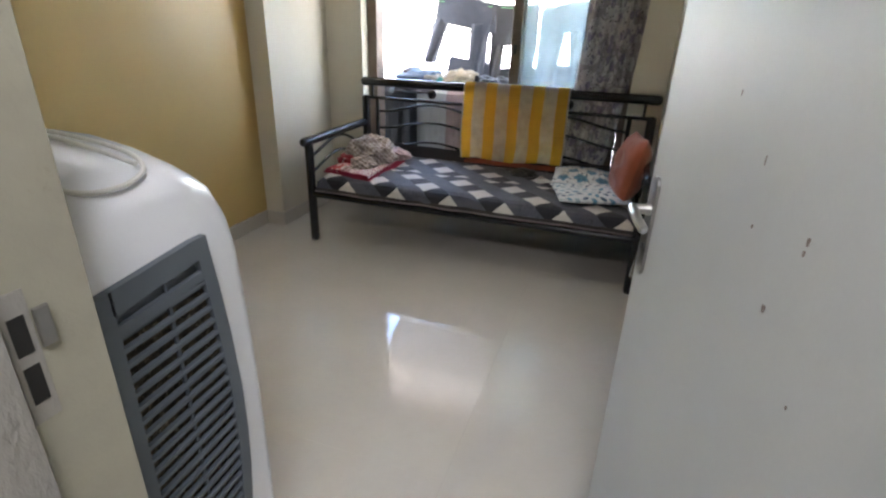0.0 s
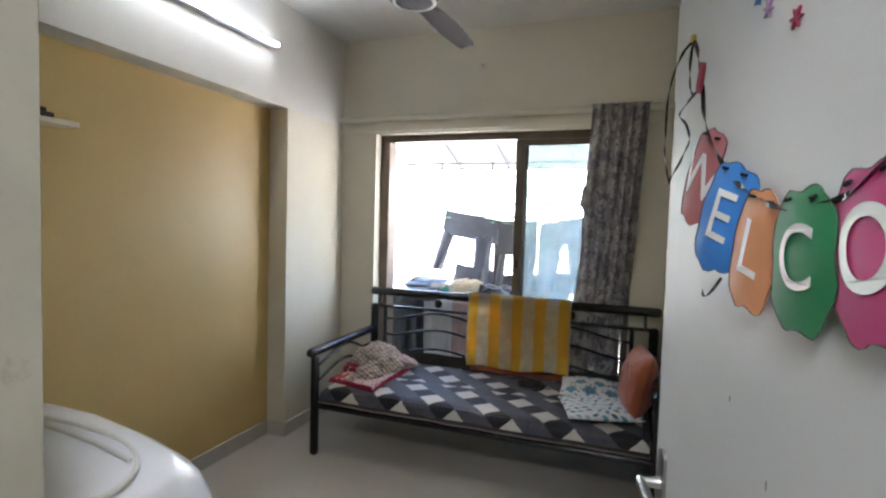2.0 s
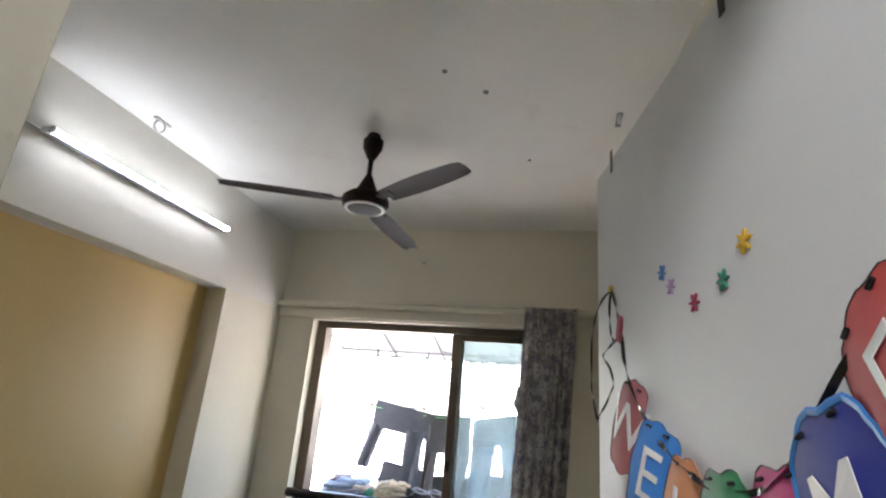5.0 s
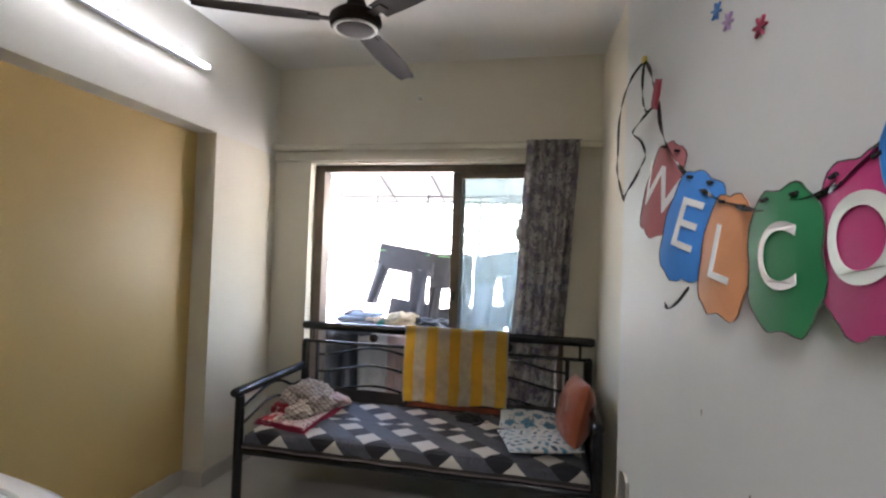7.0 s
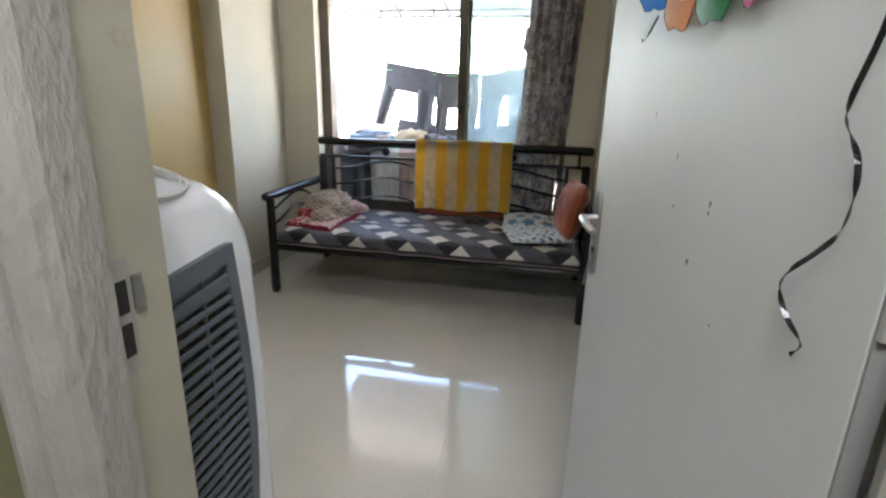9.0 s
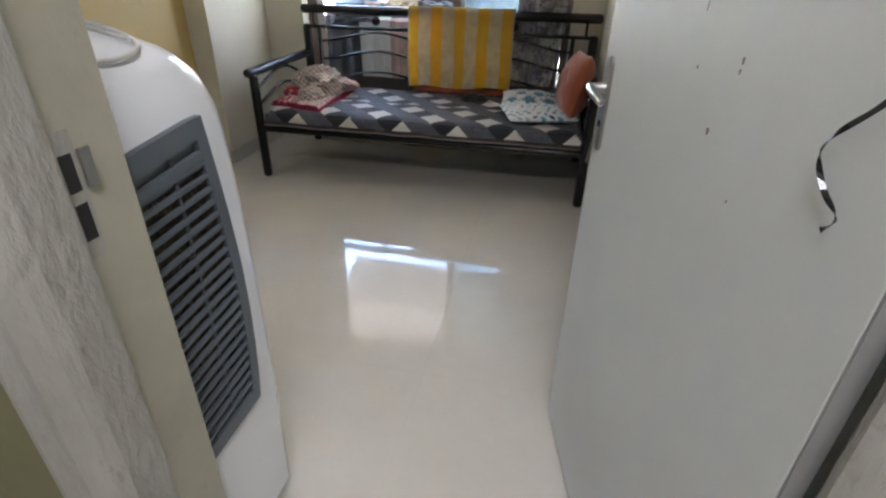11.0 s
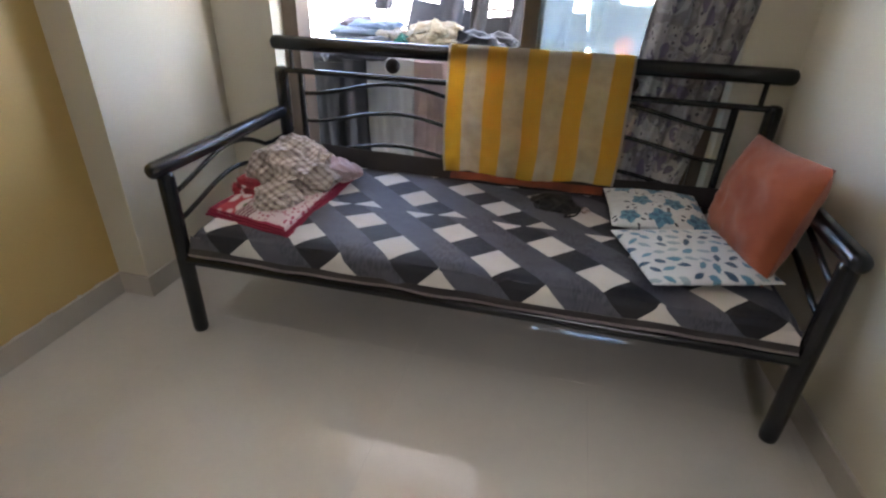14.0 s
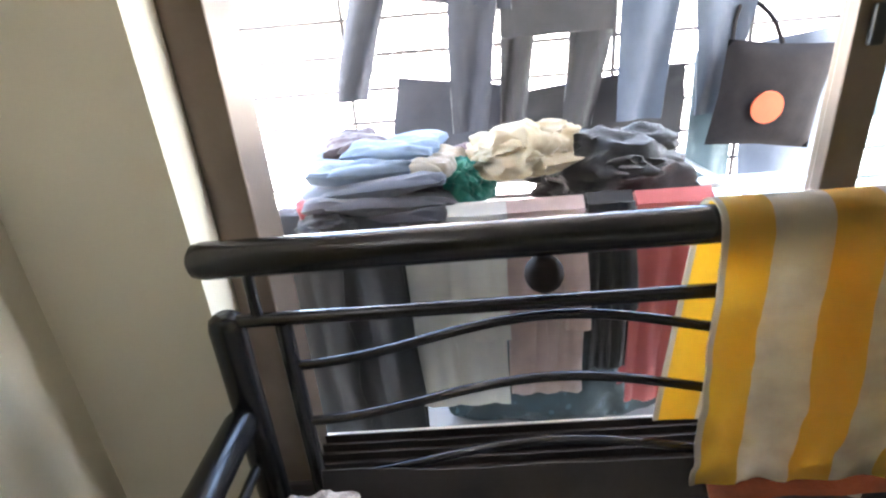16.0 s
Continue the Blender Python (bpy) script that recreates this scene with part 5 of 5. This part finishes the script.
# ---- curtain ----
CURT = print_cloth("flowered_curtain_cloth", (0.31, 0.28, 0.265), [((0.50, 0.46, 0.43), 0.8, 1.25), ((0.22, 0.185, 0.24), 0.95, 0.85), ((0.40, 0.365, 0.36), 1.7, 0.85), ((0.14, 0.12, 0.14), 2.4, 0.50)], 13, 0.40)
cn, cl = CURT.node_tree.nodes, CURT.node_tree.links
pb = cn["Principled BSDF"]
tr = cn.new("ShaderNodeBsdfTranslucent")
cl.new(pb.inputs["Base Color"].links[0].from_socket, tr.inputs["Color"])
mx = cn.new("ShaderNodeMixShader")
mx.inputs["Fac"].default_value = 0.40
cl.new(pb.outputs[0], mx.inputs[1])
cl.new(tr.outputs[0], mx.inputs[2])
cl.new(mx.outputs[0], cn["Material Output"].inputs["Surface"])
curtain = group("curtain", (0.40, 3.93, 0.42), "gathered dark floral curtain hanging from the pelmet rail", "curtain")


def curtain_point(u, v):
    """v from the top down."""
    z = 2.182 - 1.75 * v
    lo = 0.232 - 0.090 * v - 0.02 * max(0, v - 0.6)
    hi = 0.565 - 0.095 * v - 0.22 * max(0, v - 0.62) ** 1.2
    x = lo + (hi - lo) * u
    y = 3.918 + 0.085 * min(1.0, max(0, (v - 0.15) / 0.5))
    amp = 0.016 + 0.006 * math.sin(5 * v)
    wave = math.sin(2 * math.pi * (5.5 * u + 0.10 * math.sin(5 * v) + 0.25 * noise.noise((u * 2, v * 1.5, 0.7))))
    return Vector((x + 0.006 * noise.noise((u * 8, v * 5, 3)), y + amp * wave + 0.006 * noise.noise((u * 11, v * 3, 9)), z))


part("cloth", sheet(110, 60, curtain_point, 0.002), CURT, curtain, smooth=True)
part("rod_ring", tube([(0.225, 3.945, 2.186), (0.575, 3.945, 2.186)], 0.006, sides=8), STEEL, curtain)
part("loose_corner", sheet(10, 16, lambda u, v: Vector((0.175 + 0.06 * u + 0.02 * (1 - v), 3.95 + 0.01 * math.sin(6 * u), 1.68 - 0.20 * v * (0.6 + 0.4 * u))), 0.002), CURT, curtain, smooth=True)

# ---- balcony and outdoors ----
CONC = surface("balcony_concrete", (0.15, 0.145, 0.135), (0.11, 0.105, 0.10), 2, 60, 0.8, 0.1, relief=0.4)
structure("balcony_floor", box(-2.2, 1.6, 4.2, 5.45, -0.15, 0.02), CONC, "plain concrete balcony floor", "floor")
SLAB = surface("stained_whitewash", (0.36, 0.355, 0.345), (0.27, 0.265, 0.255), 2, 60, 0.85, 0.1, relief=0.3)
structure("balcony_slab", box(-2.2, 1.6, 4.2, 5.05, 2.22, 2.36), SLAB, "stained whitewashed concrete slab over the balcony", "slab")
GRILLE = surface("grille_paint", (0.022, 0.018, 0.016), (0.04, 0.03, 0.024), 20, 160, 0.6, 0.1, relief=0.3)
gy = 5.36
grille = group("balcony_grille", (-0.3, gy, 0.02), "thin brown-painted iron safety grille round the balcony", "grille")
for k in range(17):
    z = 0.105 + 0.1262 * k
    part("bar", tube([(-1.85, gy, z), (1.35, gy, z)], 0.0075, sides=6), GRILLE, grille)
for k in range(7):
    x = -1.79 + 0.51 * k
    part("upright", tube([(x, gy + 0.008, 0.02), (x, gy + 0.008, 2.16)], 0.0085, sides=6), GRILLE, grille)
for k in range(9):
    z = 0.105 + 0.2524 * k
    part("side_bar", tube([(-1.85, 4.2, z), (-1.85, gy, z)], 0.0048, sides=6), GRILLE, grille)
AWN = surface("grey_sheet_awning", (0.21, 0.22, 0.235), (0.17, 0.18, 0.195), 3, 60, 0.5, 0.1, relief=0.2)
awning = group("awning", (-0.3, 5.2, 2.05), "pale grey corrugated sheet awning over the balcony grille", "awning")
part("sheet", sheet(90, 6, lambda u, v: Vector((-1.66 + 3.1 * u, 4.99 + 0.47 * v, 2.195 - 0.228 * v + 0.006 * math.sin(2 * math.pi * 36 * u))), 0.003), AWN, awning, smooth=True)
for x in (-1.64, -1.10, -0.62, 0.0, 0.6):
    part("strut", tube([(x - 0.06, 5.0, 2.176), (x, 5.44, 1.955)], 0.008, sides=6), GRILLE, awning)
part("edge_bar", tube([(-1.66, 5.455, 1.955), (1.44, 5.455, 1.955)], 0.010, sides=6), GRILLE, awning)

# washing on the line
line = group("washing_line", (-0.3, 5.2, 1.45), "thin green plastic washing line across the balcony", "line")
part("cord", tube([(-1.85 + 3.2 * k / 30, 5.24, 1.555 - 0.13 * math.sin(math.pi * k / 30)) for k in range(31)], 0.003, sides=6), surface("green_cord", (0.10, 0.35, 0.12), None, 20, 100, 0.6, 0.1, relief=0.0), line)


def hang(name, rows, y, m, parent, seed, amp=0.015, nx=18, per=6):
    """Hanging cloth from rows of (left, right, height), top first."""
    def spot(u, v):
        k = v * (len(rows) - 1)
        i = min(int(k), len(rows) - 2)
        f = k - i
        a, b, z = (rows[i][c] * (1 - f) + rows[i + 1][c] * f for c in range(3))
        if len(rows[i]) > 3:
            z += (rows[i][3] * (1 - f) + rows[i + 1][3] * f) * u
        return Vector((a + (b - a) * u, y + amp * math.sin(7 * u + seed + 2 * v) + 0.5 * amp * noise.noise((u * 5 + seed, v * 6, 0)), z))
    return part(name, sheet(nx, per * (len(rows) - 1), spot, 0.008), m, parent, smooth=True)


NAVY = cloth("washed_navy", (0.012, 0.014, 0.021), (0.02, 0.022, 0.03))
DENIM = cloth("blue_denim", (0.032, 0.046, 0.068), (0.045, 0.06, 0.085))
CHAR = cloth("charcoal_knit", (0.014, 0.013, 0.014))
tr1 = group("wet_trousers", (-0.9, 5.24, 0.85), "dark navy trousers hung over the washing line", "trousers", "washing on the line")
hang("waist", [(-1.185, -0.66, 1.545, -0.085), (-1.20, -0.66, 1.44, -0.06), (-1.205, -0.66, 1.315, -0.085)], 5.235, NAVY, tr1, 1)
hang("leg", [(-1.21, -1.08, 1.33), (-1.245, -1.125, 1.20), (-1.29, -1.17, 1.05), (-1.305, -1.195, 0.965)], 5.232, NAVY, tr1, 2, nx=10)
hang("leg", [(-0.875, -0.70, 1.30), (-0.885, -0.725, 1.15), (-0.89, -0.74, 0.98), (-0.89, -0.765, 0.82)], 5.238, NAVY, tr1, 3, nx=10)
tr2 = group("wet_trousers", (-0.5, 5.24, 0.85), "charcoal trousers hung over the washing line", "trousers", "washing on the line")
hang("waist", [(-0.70, -0.30, 1.455, 0.0), (-0.70, -0.30, 1.30, 0.0), (-0.70, -0.30, 1.135, 0.005)], 5.255, CHAR, tr2, 4)
hang("leg", [(-0.70, -0.585, 1.14), (-0.705, -0.60, 1.0), (-0.71, -0.615, 0.82)], 5.255, CHAR, tr2, 5, nx=10)
hang("leg", [(-0.455, -0.30, 1.14), (-0.46, -0.33, 0.98), (-0.47, -0.36, 0.80)], 5.262, CHAR, tr2, 6, nx=10)
tr3 = group("wet_jeans", (0.0, 5.24, 0.82), "pale blue jeans hung over the washing line", "jeans", "washing on the line")
hang("waist", [(-0.28, 0.22, 1.43, 0.10), (-0.28, 0.23, 1.33, 0.08), (-0.28, 0.24, 1.23, 0.06)], 5.225, DENIM, tr3, 7)
hang("leg", [(-0.28, -0.075, 1.25), (-0.28, -0.10, 1.05), (-0.28, -0.12, 0.82)], 5.225, DENIM, tr3, 8, nx=10)
hang("leg", [(-0.03, 0.19, 1.27), (-0.01, 0.15, 1.05), (0.0, 0.13, 0.82)], 5.228, DENIM, tr3, 9, nx=10)
low = group("dark_blanket", (-0.65, 5.31, 0.7), "dark grey blanket hung low along the grille", "blanket")
hang("cloth", [(-1.08, -0.66, 1.03, -0.06), (-1.12, -0.64, 0.85, -0.02), (-1.14, -0.62, 0.62, 0.0)], 5.312, NAVY, low, 16, amp=0.015, nx=24)
hang("border", [(-0.62, -0.02, 0.945, 0.05), (-0.63, 0.0, 0.82, 0.04), (-0.63, 0.0, 0.62, 0.02)], 5.31, CHAR, low, 11, amp=0.02, nx=40)
TEAL = cloth("washed_teal", (0.03, 0.055, 0.065), (0.045, 0.075, 0.085))
hung = group("hung_cloth", (0.10, 5.30, 0.55), "faded teal cloth hung on the balcony grille", "cloth", "cloths on the grille")
hang("cloth", [(0.02, 0.165, 1.035), (0.03, 0.20, 0.85), (0.03, 0.21, 0.55)], 5.31, TEAL, hung, 12, amp=0.012)
hung = group("hung_cloth", (0.42, 5.30, 0.55), "faded blue-grey bed sheet hung on the balcony grille", "cloth", "cloths on the grille")
hang("cloth", [(0.23, 0.60, 1.045, 0.06), (0.23, 0.64, 0.90, 0.04), (0.24, 0.66, 0.72, 0.03), (0.25, 0.66, 0.50, 0.0)], 5.305, DENIM, hung, 13, amp=0.02, nx=30)
hung = group("hung_cloth", (0.72, 5.27, 0.75), "pale grey shirt hung on the balcony grille", "cloth", "cloths on the grille")
hang("cloth", [(0.60, 0.86, 1.30, -0.05), (0.58, 0.88, 1.10, 0.0), (0.62, 0.86, 0.75, 0.0)], 5.27, cloth("pale_grey_shirt", (0.16, 0.17, 0.18)), hung, 14, amp=0.02)
BAGM = surface("dark_printed_bag", (0.008, 0.007, 0.0075), (0.014, 0.012, 0.012), 14, 120, 0.8, 0.1, relief=0.2, shine=0.08)
bag = group("shopping_bag", (0.17, 5.16, 0.70), "dark printed shopping bag with an orange spot on the grille", "bag")
part("body", cushion(Matrix.Translation((0.235, 5.16, 0.880)) @ Matrix.Rotation(radians(90), 4, "X") @ Matrix.Rotation(radians(-6), 4, "Z"), 0.38, 0.36, 0.10, 0.05, 8, 14), BAGM, bag, smooth=True)
part("spot", tube([(0.20, 5.100, 0.85), (0.20, 5.106, 0.85)], 0.055, sides=20), paper("orange_spot", (0.30, 0.045, 0.012)), bag, "round orange print")
part("strap", tube(smooth_path([(0.08, 5.16, 1.05), (0.10, 5.2, 1.14), (0.16, 5.26, 1.20), (0.22, 5.2, 1.14), (0.25, 5.16, 1.05)]), 0.008, sides=8), BAGM, bag, smooth=True)
crate = group("storage_box", (0.08, 4.85, 0.02), "white plastic storage box with a pale blue patterned lid", "box")
part("body", box(-0.10, 0.28, 4.66, 5.02, 0.02, 0.60, 0.015), COOLER, crate)
part("lid", box(-0.12, 0.30, 4.64, 5.04, 0.602, 0.640, 0.01), print_cloth("pale_blue_lid", (0.28, 0.38, 0.44), [((0.10, 0.22, 0.34), 0.8, 0.8)], 12), crate)

# drying stand with clothes
stand = group("drying_stand", (-0.8, 4.5, 0.02), "folding steel clothes stand on the balcony", "clothes stand")
for y in (4.36, 4.50, 4.64):
    part("rail", tube([(-1.32, y, 0.805), (-0.24, y, 0.785)], 0.007, sides=8), STEEL, stand)
for x in (-1.31, -0.25):
    for a, b in ((4.30, 4.70), (4.70, 4.30)):
        part("leg", tube([(x, a, 0.02), (x, b, 0.80)], 0.009, sides=8), STEEL, stand)
    part("end_bar", tube([(x, 4.30, 0.80), (x, 4.70, 0.80)], 0.007, sides=8), STEEL, stand)


def drape(x0, x1, y, top, bottom, m, label, category, seed):
    g = group("draped_garment", ((x0 + x1) / 2, y, bottom), label, category, "clothes on the stand")

    def spot(u, v):
        d = v * (2 * (top - bottom) + 0.03)
        half = top - bottom
        x = x0 + (x1 - x0) * u + 0.012 * noise.noise((v * 3, seed, 0))
        w = 0.010 * math.sin(9 * u + seed) + 0.006 * noise.noise((u * 8, v * 7, seed))
        if d < half:
            return Vector((x, y + 0.022 + abs(w), bottom + 0.05 * noise.noise((u * 2, seed, 0)) * (1 - d / half) + d))
        if d > half + 0.03:
            return Vector((x, y - 0.022 - abs(w) * min(1, (d - half) * 4), top - (d - half - 0.03)))
        a = math.pi * (d - half) / 0.03
        return Vector((x, y + 0.022 * math.cos(a), top + 0.018 * math.sin(a)))
    body_g = part("cloth", sheet(30, 60, spot, 0.003), m, g, smooth=True)
    for v in (1.0, 0.02):
        part("hem", tube([spot(k / 30, v) for k in range(31)], 0.0035, sides=6), m, body_g, smooth=True)
    part("seam", tube([spot(0.5 + 0.02 * math.sin(k), 0.54 + 0.45 * k / 20) - Vector((0, 0.003, 0)) for k in range(21)], 0.0016, sides=5), m, body_g, smooth=True)
    part("sleeve", sheet(10, 20, lambda u, v: spot(0.62 + 0.34 * u, 0.53 + 0.30 * v) + Vector((0.02 * v, -0.012 - 0.006 * math.sin(math.pi * u), 0.02)), 0.003), m, g, smooth=True)


drape(-1.31, -1.015, 4.345, 0.815, 0.06, cloth("black_cotton", (0.010, 0.010, 0.012)), "charcoal tunic draped over the drying stand", "garment", 1)
drape(-1.04, -0.79, 4.355, 0.815, 0.30, cloth("white_cotton", (0.60, 0.61, 0.60), (0.52, 0.54, 0.55)), "white cotton shirt draped over the drying stand", "garment", 2)
drape(-0.785, -0.61, 4.36, 0.812, 0.32, cloth("pale_pink_cotton", (0.50, 0.38, 0.36)), "pale pink cotton cloth draped over the drying stand", "garment", 3)
drape(-0.60, -0.50, 4.37, 0.812, 0.38, cloth("black_lace", (0.02, 0.018, 0.018)), "black scarf draped over the drying stand", "garment", 4)
drape(-0.50, -0.335, 4.36, 0.812, 0.28, cloth("coral_cotton", (0.55, 0.13, 0.13), (0.48, 0.11, 0.11)), "coral pink shirt draped over the drying stand", "garment", 5)
# a loose stack of folded washing at the end of the stand
STACK = (
    (-1.085, 4.47, 0.808, 0.36, 0.27, 0.050, -6, (0.045, 0.040, 0.052), "folded dark slate cotton washing at the bottom of the stack"),
    (-1.075, 4.46, 0.842, 0.33, 0.25, 0.046, 5, (0.10, 0.10, 0.125), "folded slate grey washing on the clothes stand"),
    (-1.07, 4.47, 0.876, 0.34, 0.24, 0.046, -3, (0.15, 0.17, 0.22), "folded grey-blue washing on the clothes stand"),
    (-1.085, 4.48, 0.908, 0.30, 0.22, 0.046, 9, (0.17, 0.23, 0.32), "folded pale blue washing on the clothes stand"),
    (-1.03, 4.50, 0.938, 0.22, 0.18, 0.040, -12, (0.20, 0.28, 0.40), "folded light blue shirt on top of the washing"),
    (-1.135, 4.53, 0.945, 0.15, 0.15, 0.045, 20, (0.12, 0.09, 0.10), "crumpled mauve top on the folded washing"),
    (-1.215, 4.42, 0.835, 0.10, 0.16, 0.060, 12, (0.30, 0.05, 0.06), "red cotton top tucked beside the folded washing"),
    (-0.955, 4.45, 0.905, 0.14, 0.15, 0.050, -20, (0.42, 0.36, 0.29), "folded cream cloth beside the blue washing"),
    (-0.80, 4.56, 0.870, 0.26, 0.18, 0.080, 8, (0.09, 0.035, 0.045), "dark maroon washing under the beige top"),
)
for k, (x, y, z, w, d, h, turn_z, tint, word) in enumerate(STACK):
    g = group("folded_washing", (x, y, z - h / 2), word, "laundry", "folded washing on the stand")
    m = cloth("washing_" + "_".join(word.split()[:3]).replace("-", "_"), tint, tuple(c * 0.7 for c in tint), folds=0.9)
    spin = Matrix.Translation((x, y, z)) @ Matrix.Rotation(radians(turn_z), 4, "Z") @ Matrix.Rotation(radians(4 * math.sin(k * 2.3)), 4, "Y")
    bm = cushion(spin, w, d, h * 1.05, -0.03, k * 3.1, 40, 0.22)
    for v in bm.verts:
        v.co.z += 0.016 * noise.noise((v.co.x * 7, v.co.y * 20, k)) + 0.012 * abs(noise.noise((v.co.x * 10 + v.co.y * 16, v.co.y * 34 - v.co.x * 8, k))) - 0.05 * max(0.0, abs(v.co.x - x) - 0.38 * w)
        v.co.x += 0.020 * noise.noise((v.co.y * 14, v.co.z * 20, k * 1.7))
    part("cloth", bm, m, g, smooth=True)
    part("fold", cushion(spin @ Matrix.Translation((0.05 * w, -0.40 * d, 0.10 * h)), w * 0.8, d * 0.24, h * 0.8, -0.05, k * 1.3 + 7, 16), m, g, smooth=True)
HEAPS = (
    ((-0.865, 4.43, 0.825), (0.055, 0.055, 0.075), (0.015, 0.22, 0.17), "crumpled teal top piled on the stand", 6.3),
    ((-0.745, 4.49, 0.875), (0.125, 0.10, 0.085), (0.42, 0.34, 0.22), "crumpled beige top piled on the stand", 8.7),
    ((-0.51, 4.52, 0.80), (0.17, 0.12, 0.115), (0.012, 0.011, 0.012), "crumpled black washing piled on the stand", 9.2),
    ((-1.20, 4.385, 0.785), (0.11, 0.075, 0.055), (0.022, 0.021, 0.025), "dark grey tunic shoulder bunched on the stand", 2.9),
)
for c, size, tint, word, seed in HEAPS:
    g = group("laundry_heap", c, word, "laundry", "laundry on the stand")
    stuff_m = cloth("laundry_" + word.split()[1] + "_" + word.split()[2], tint)
    part("cloth", heap(c, size, seed, crease=1.1), stuff_m, g, smooth=True)
    for k in range(3):
        a = seed + 2.1 * k
        part("fold", heap((c[0] + 0.55 * size[0] * math.cos(a), c[1] + 0.45 * size[1] * math.sin(a), c[2] + size[2] * (0.25 + 0.2 * k)), (size[0] * 0.62, size[1] * 0.6, size[2] * 0.42), seed + k, crease=1.0, sub=4), stuff_m, g, smooth=True)
tub = group("plastic_basin", (-1.46, 4.78, 0.02), "dusty pink plastic basin on the balcony", "basin")
part("bowl", lathe([(0.12, 0.02), (0.17, 0.40), (0.18, 0.52), (0.19, 0.53), (0.172, 0.52), (0.16, 0.40), (0.10, 0.06)], (-1.46, 4.78, 0), sides=28), paper("dusty_pink", (0.45, 0.24, 0.20)), tub, smooth=True)
pail = group("bucket", (-1.22, 4.62, 0.02), "white plastic bucket standing on the balcony", "bucket")
part("pail", lathe([(0.10, 0.02), (0.13, 0.28), (0.14, 0.29), (0.13, 0.285), (0.09, 0.04)], (-1.22, 4.62, 0), sides=24), COOLER, pail, smooth=True)
patt = group("dark_print_cloth", (-0.6, 4.75, 0.02), "dark green patterned cloth heap on the balcony floor", "cloth")
part("cloth", heap((-0.60, 4.70, 0.02), (0.34, 0.16, 0.34), 3.7), print_cloth("dark_green_print", (0.006, 0.018, 0.018), [((0.03, 0.06, 0.07), 1.2, 0.5)], 18), patt, smooth=True)

# far ground and the building opposite
GROUND, n, l, s = nodes_of("block_paving")
v = coords(n)
vo = n.new("ShaderNodeTexVoronoi")
vo.inputs["Scale"].default_value, vo.inputs["Randomness"].default_value = 2.2, 0.55
l.new(v, vo.inputs["Vector"])
col = mix(n, l, noise_tex(n, l, v, 0.15, 4), (0.40, 0.385, 0.36), (0.30, 0.29, 0.27))
col = mix(n, l, ramp(n, l, vo.outputs["Distance"], [(0.20, (1, 1, 1)), (0.30, (0, 0, 0))]), col, (0.12, 0.115, 0.11))
l.new(col, s.inputs["Base Color"])
s.inputs["Roughness"].default_value = 0.9
structure("ground", box(-900, 900, -900, 900, -9.4, -9.0), GROUND, "pale dusty ground far below the balcony", "ground")
FACADE = surface("pale_facade", (0.66, 0.64, 0.60), (0.58, 0.56, 0.52), 0.3, 4, 0.8, 0.05, relief=0.1)
DARKWIN = surface("facade_window", (0.07, 0.066, 0.06), (0.05, 0.047, 0.043), 2, 8, 0.3, 0.1, relief=0.0)
tower = group("apartment_building", (4, 120, -9), "pale multi-storey apartment block opposite the balcony", "building")
part("wall", box(-22, 32, 120, 134, -9, 62), FACADE, tower)
part("roof", box(-22.4, 32.4, 119.6, 134.4, 62, 62.8), FACADE, tower)
bm = box(-0.72, 0.72, -0.15, 0.10, -0.85, 0.85)
bmesh.ops.translate(bm, verts=bm.verts, vec=world_of(tower))
win = part("window", bm, DARKWIN, tower)
spots = [(i, j) for i in range(12) for j in range(20)]
for i, j in spots:
    w2 = win if (i, j) == (0, 0) else win.copy()
    if w2 is not win:
        scene.collection.objects.link(w2)
    w2.location = Vector((-20.2 + 3.0 * i, 120.0, -6.5 + 3.1 * j)) - world_of(tower)

# ---- floor tiles ----
TX = [-1.86, -1.27, -0.47, 0.13, 0.73, 1.2]
tile_y = [-1.5, -0.72, 0.08, 0.88, 1.68, 2.48, 3.28, 4.02]
gap = 0.0002
meshes = {}
for i in range(len(TX) - 1):
    for j in range(len(tile_y) - 1):
        x0, x1, y0, y1 = TX[i] + gap, TX[i + 1] - gap, tile_y[j] + gap, tile_y[j + 1] - gap
        bm = box(x0, x1, y0, y1, -0.012, 0.0)
        part("tile", bm, TILE, floor)
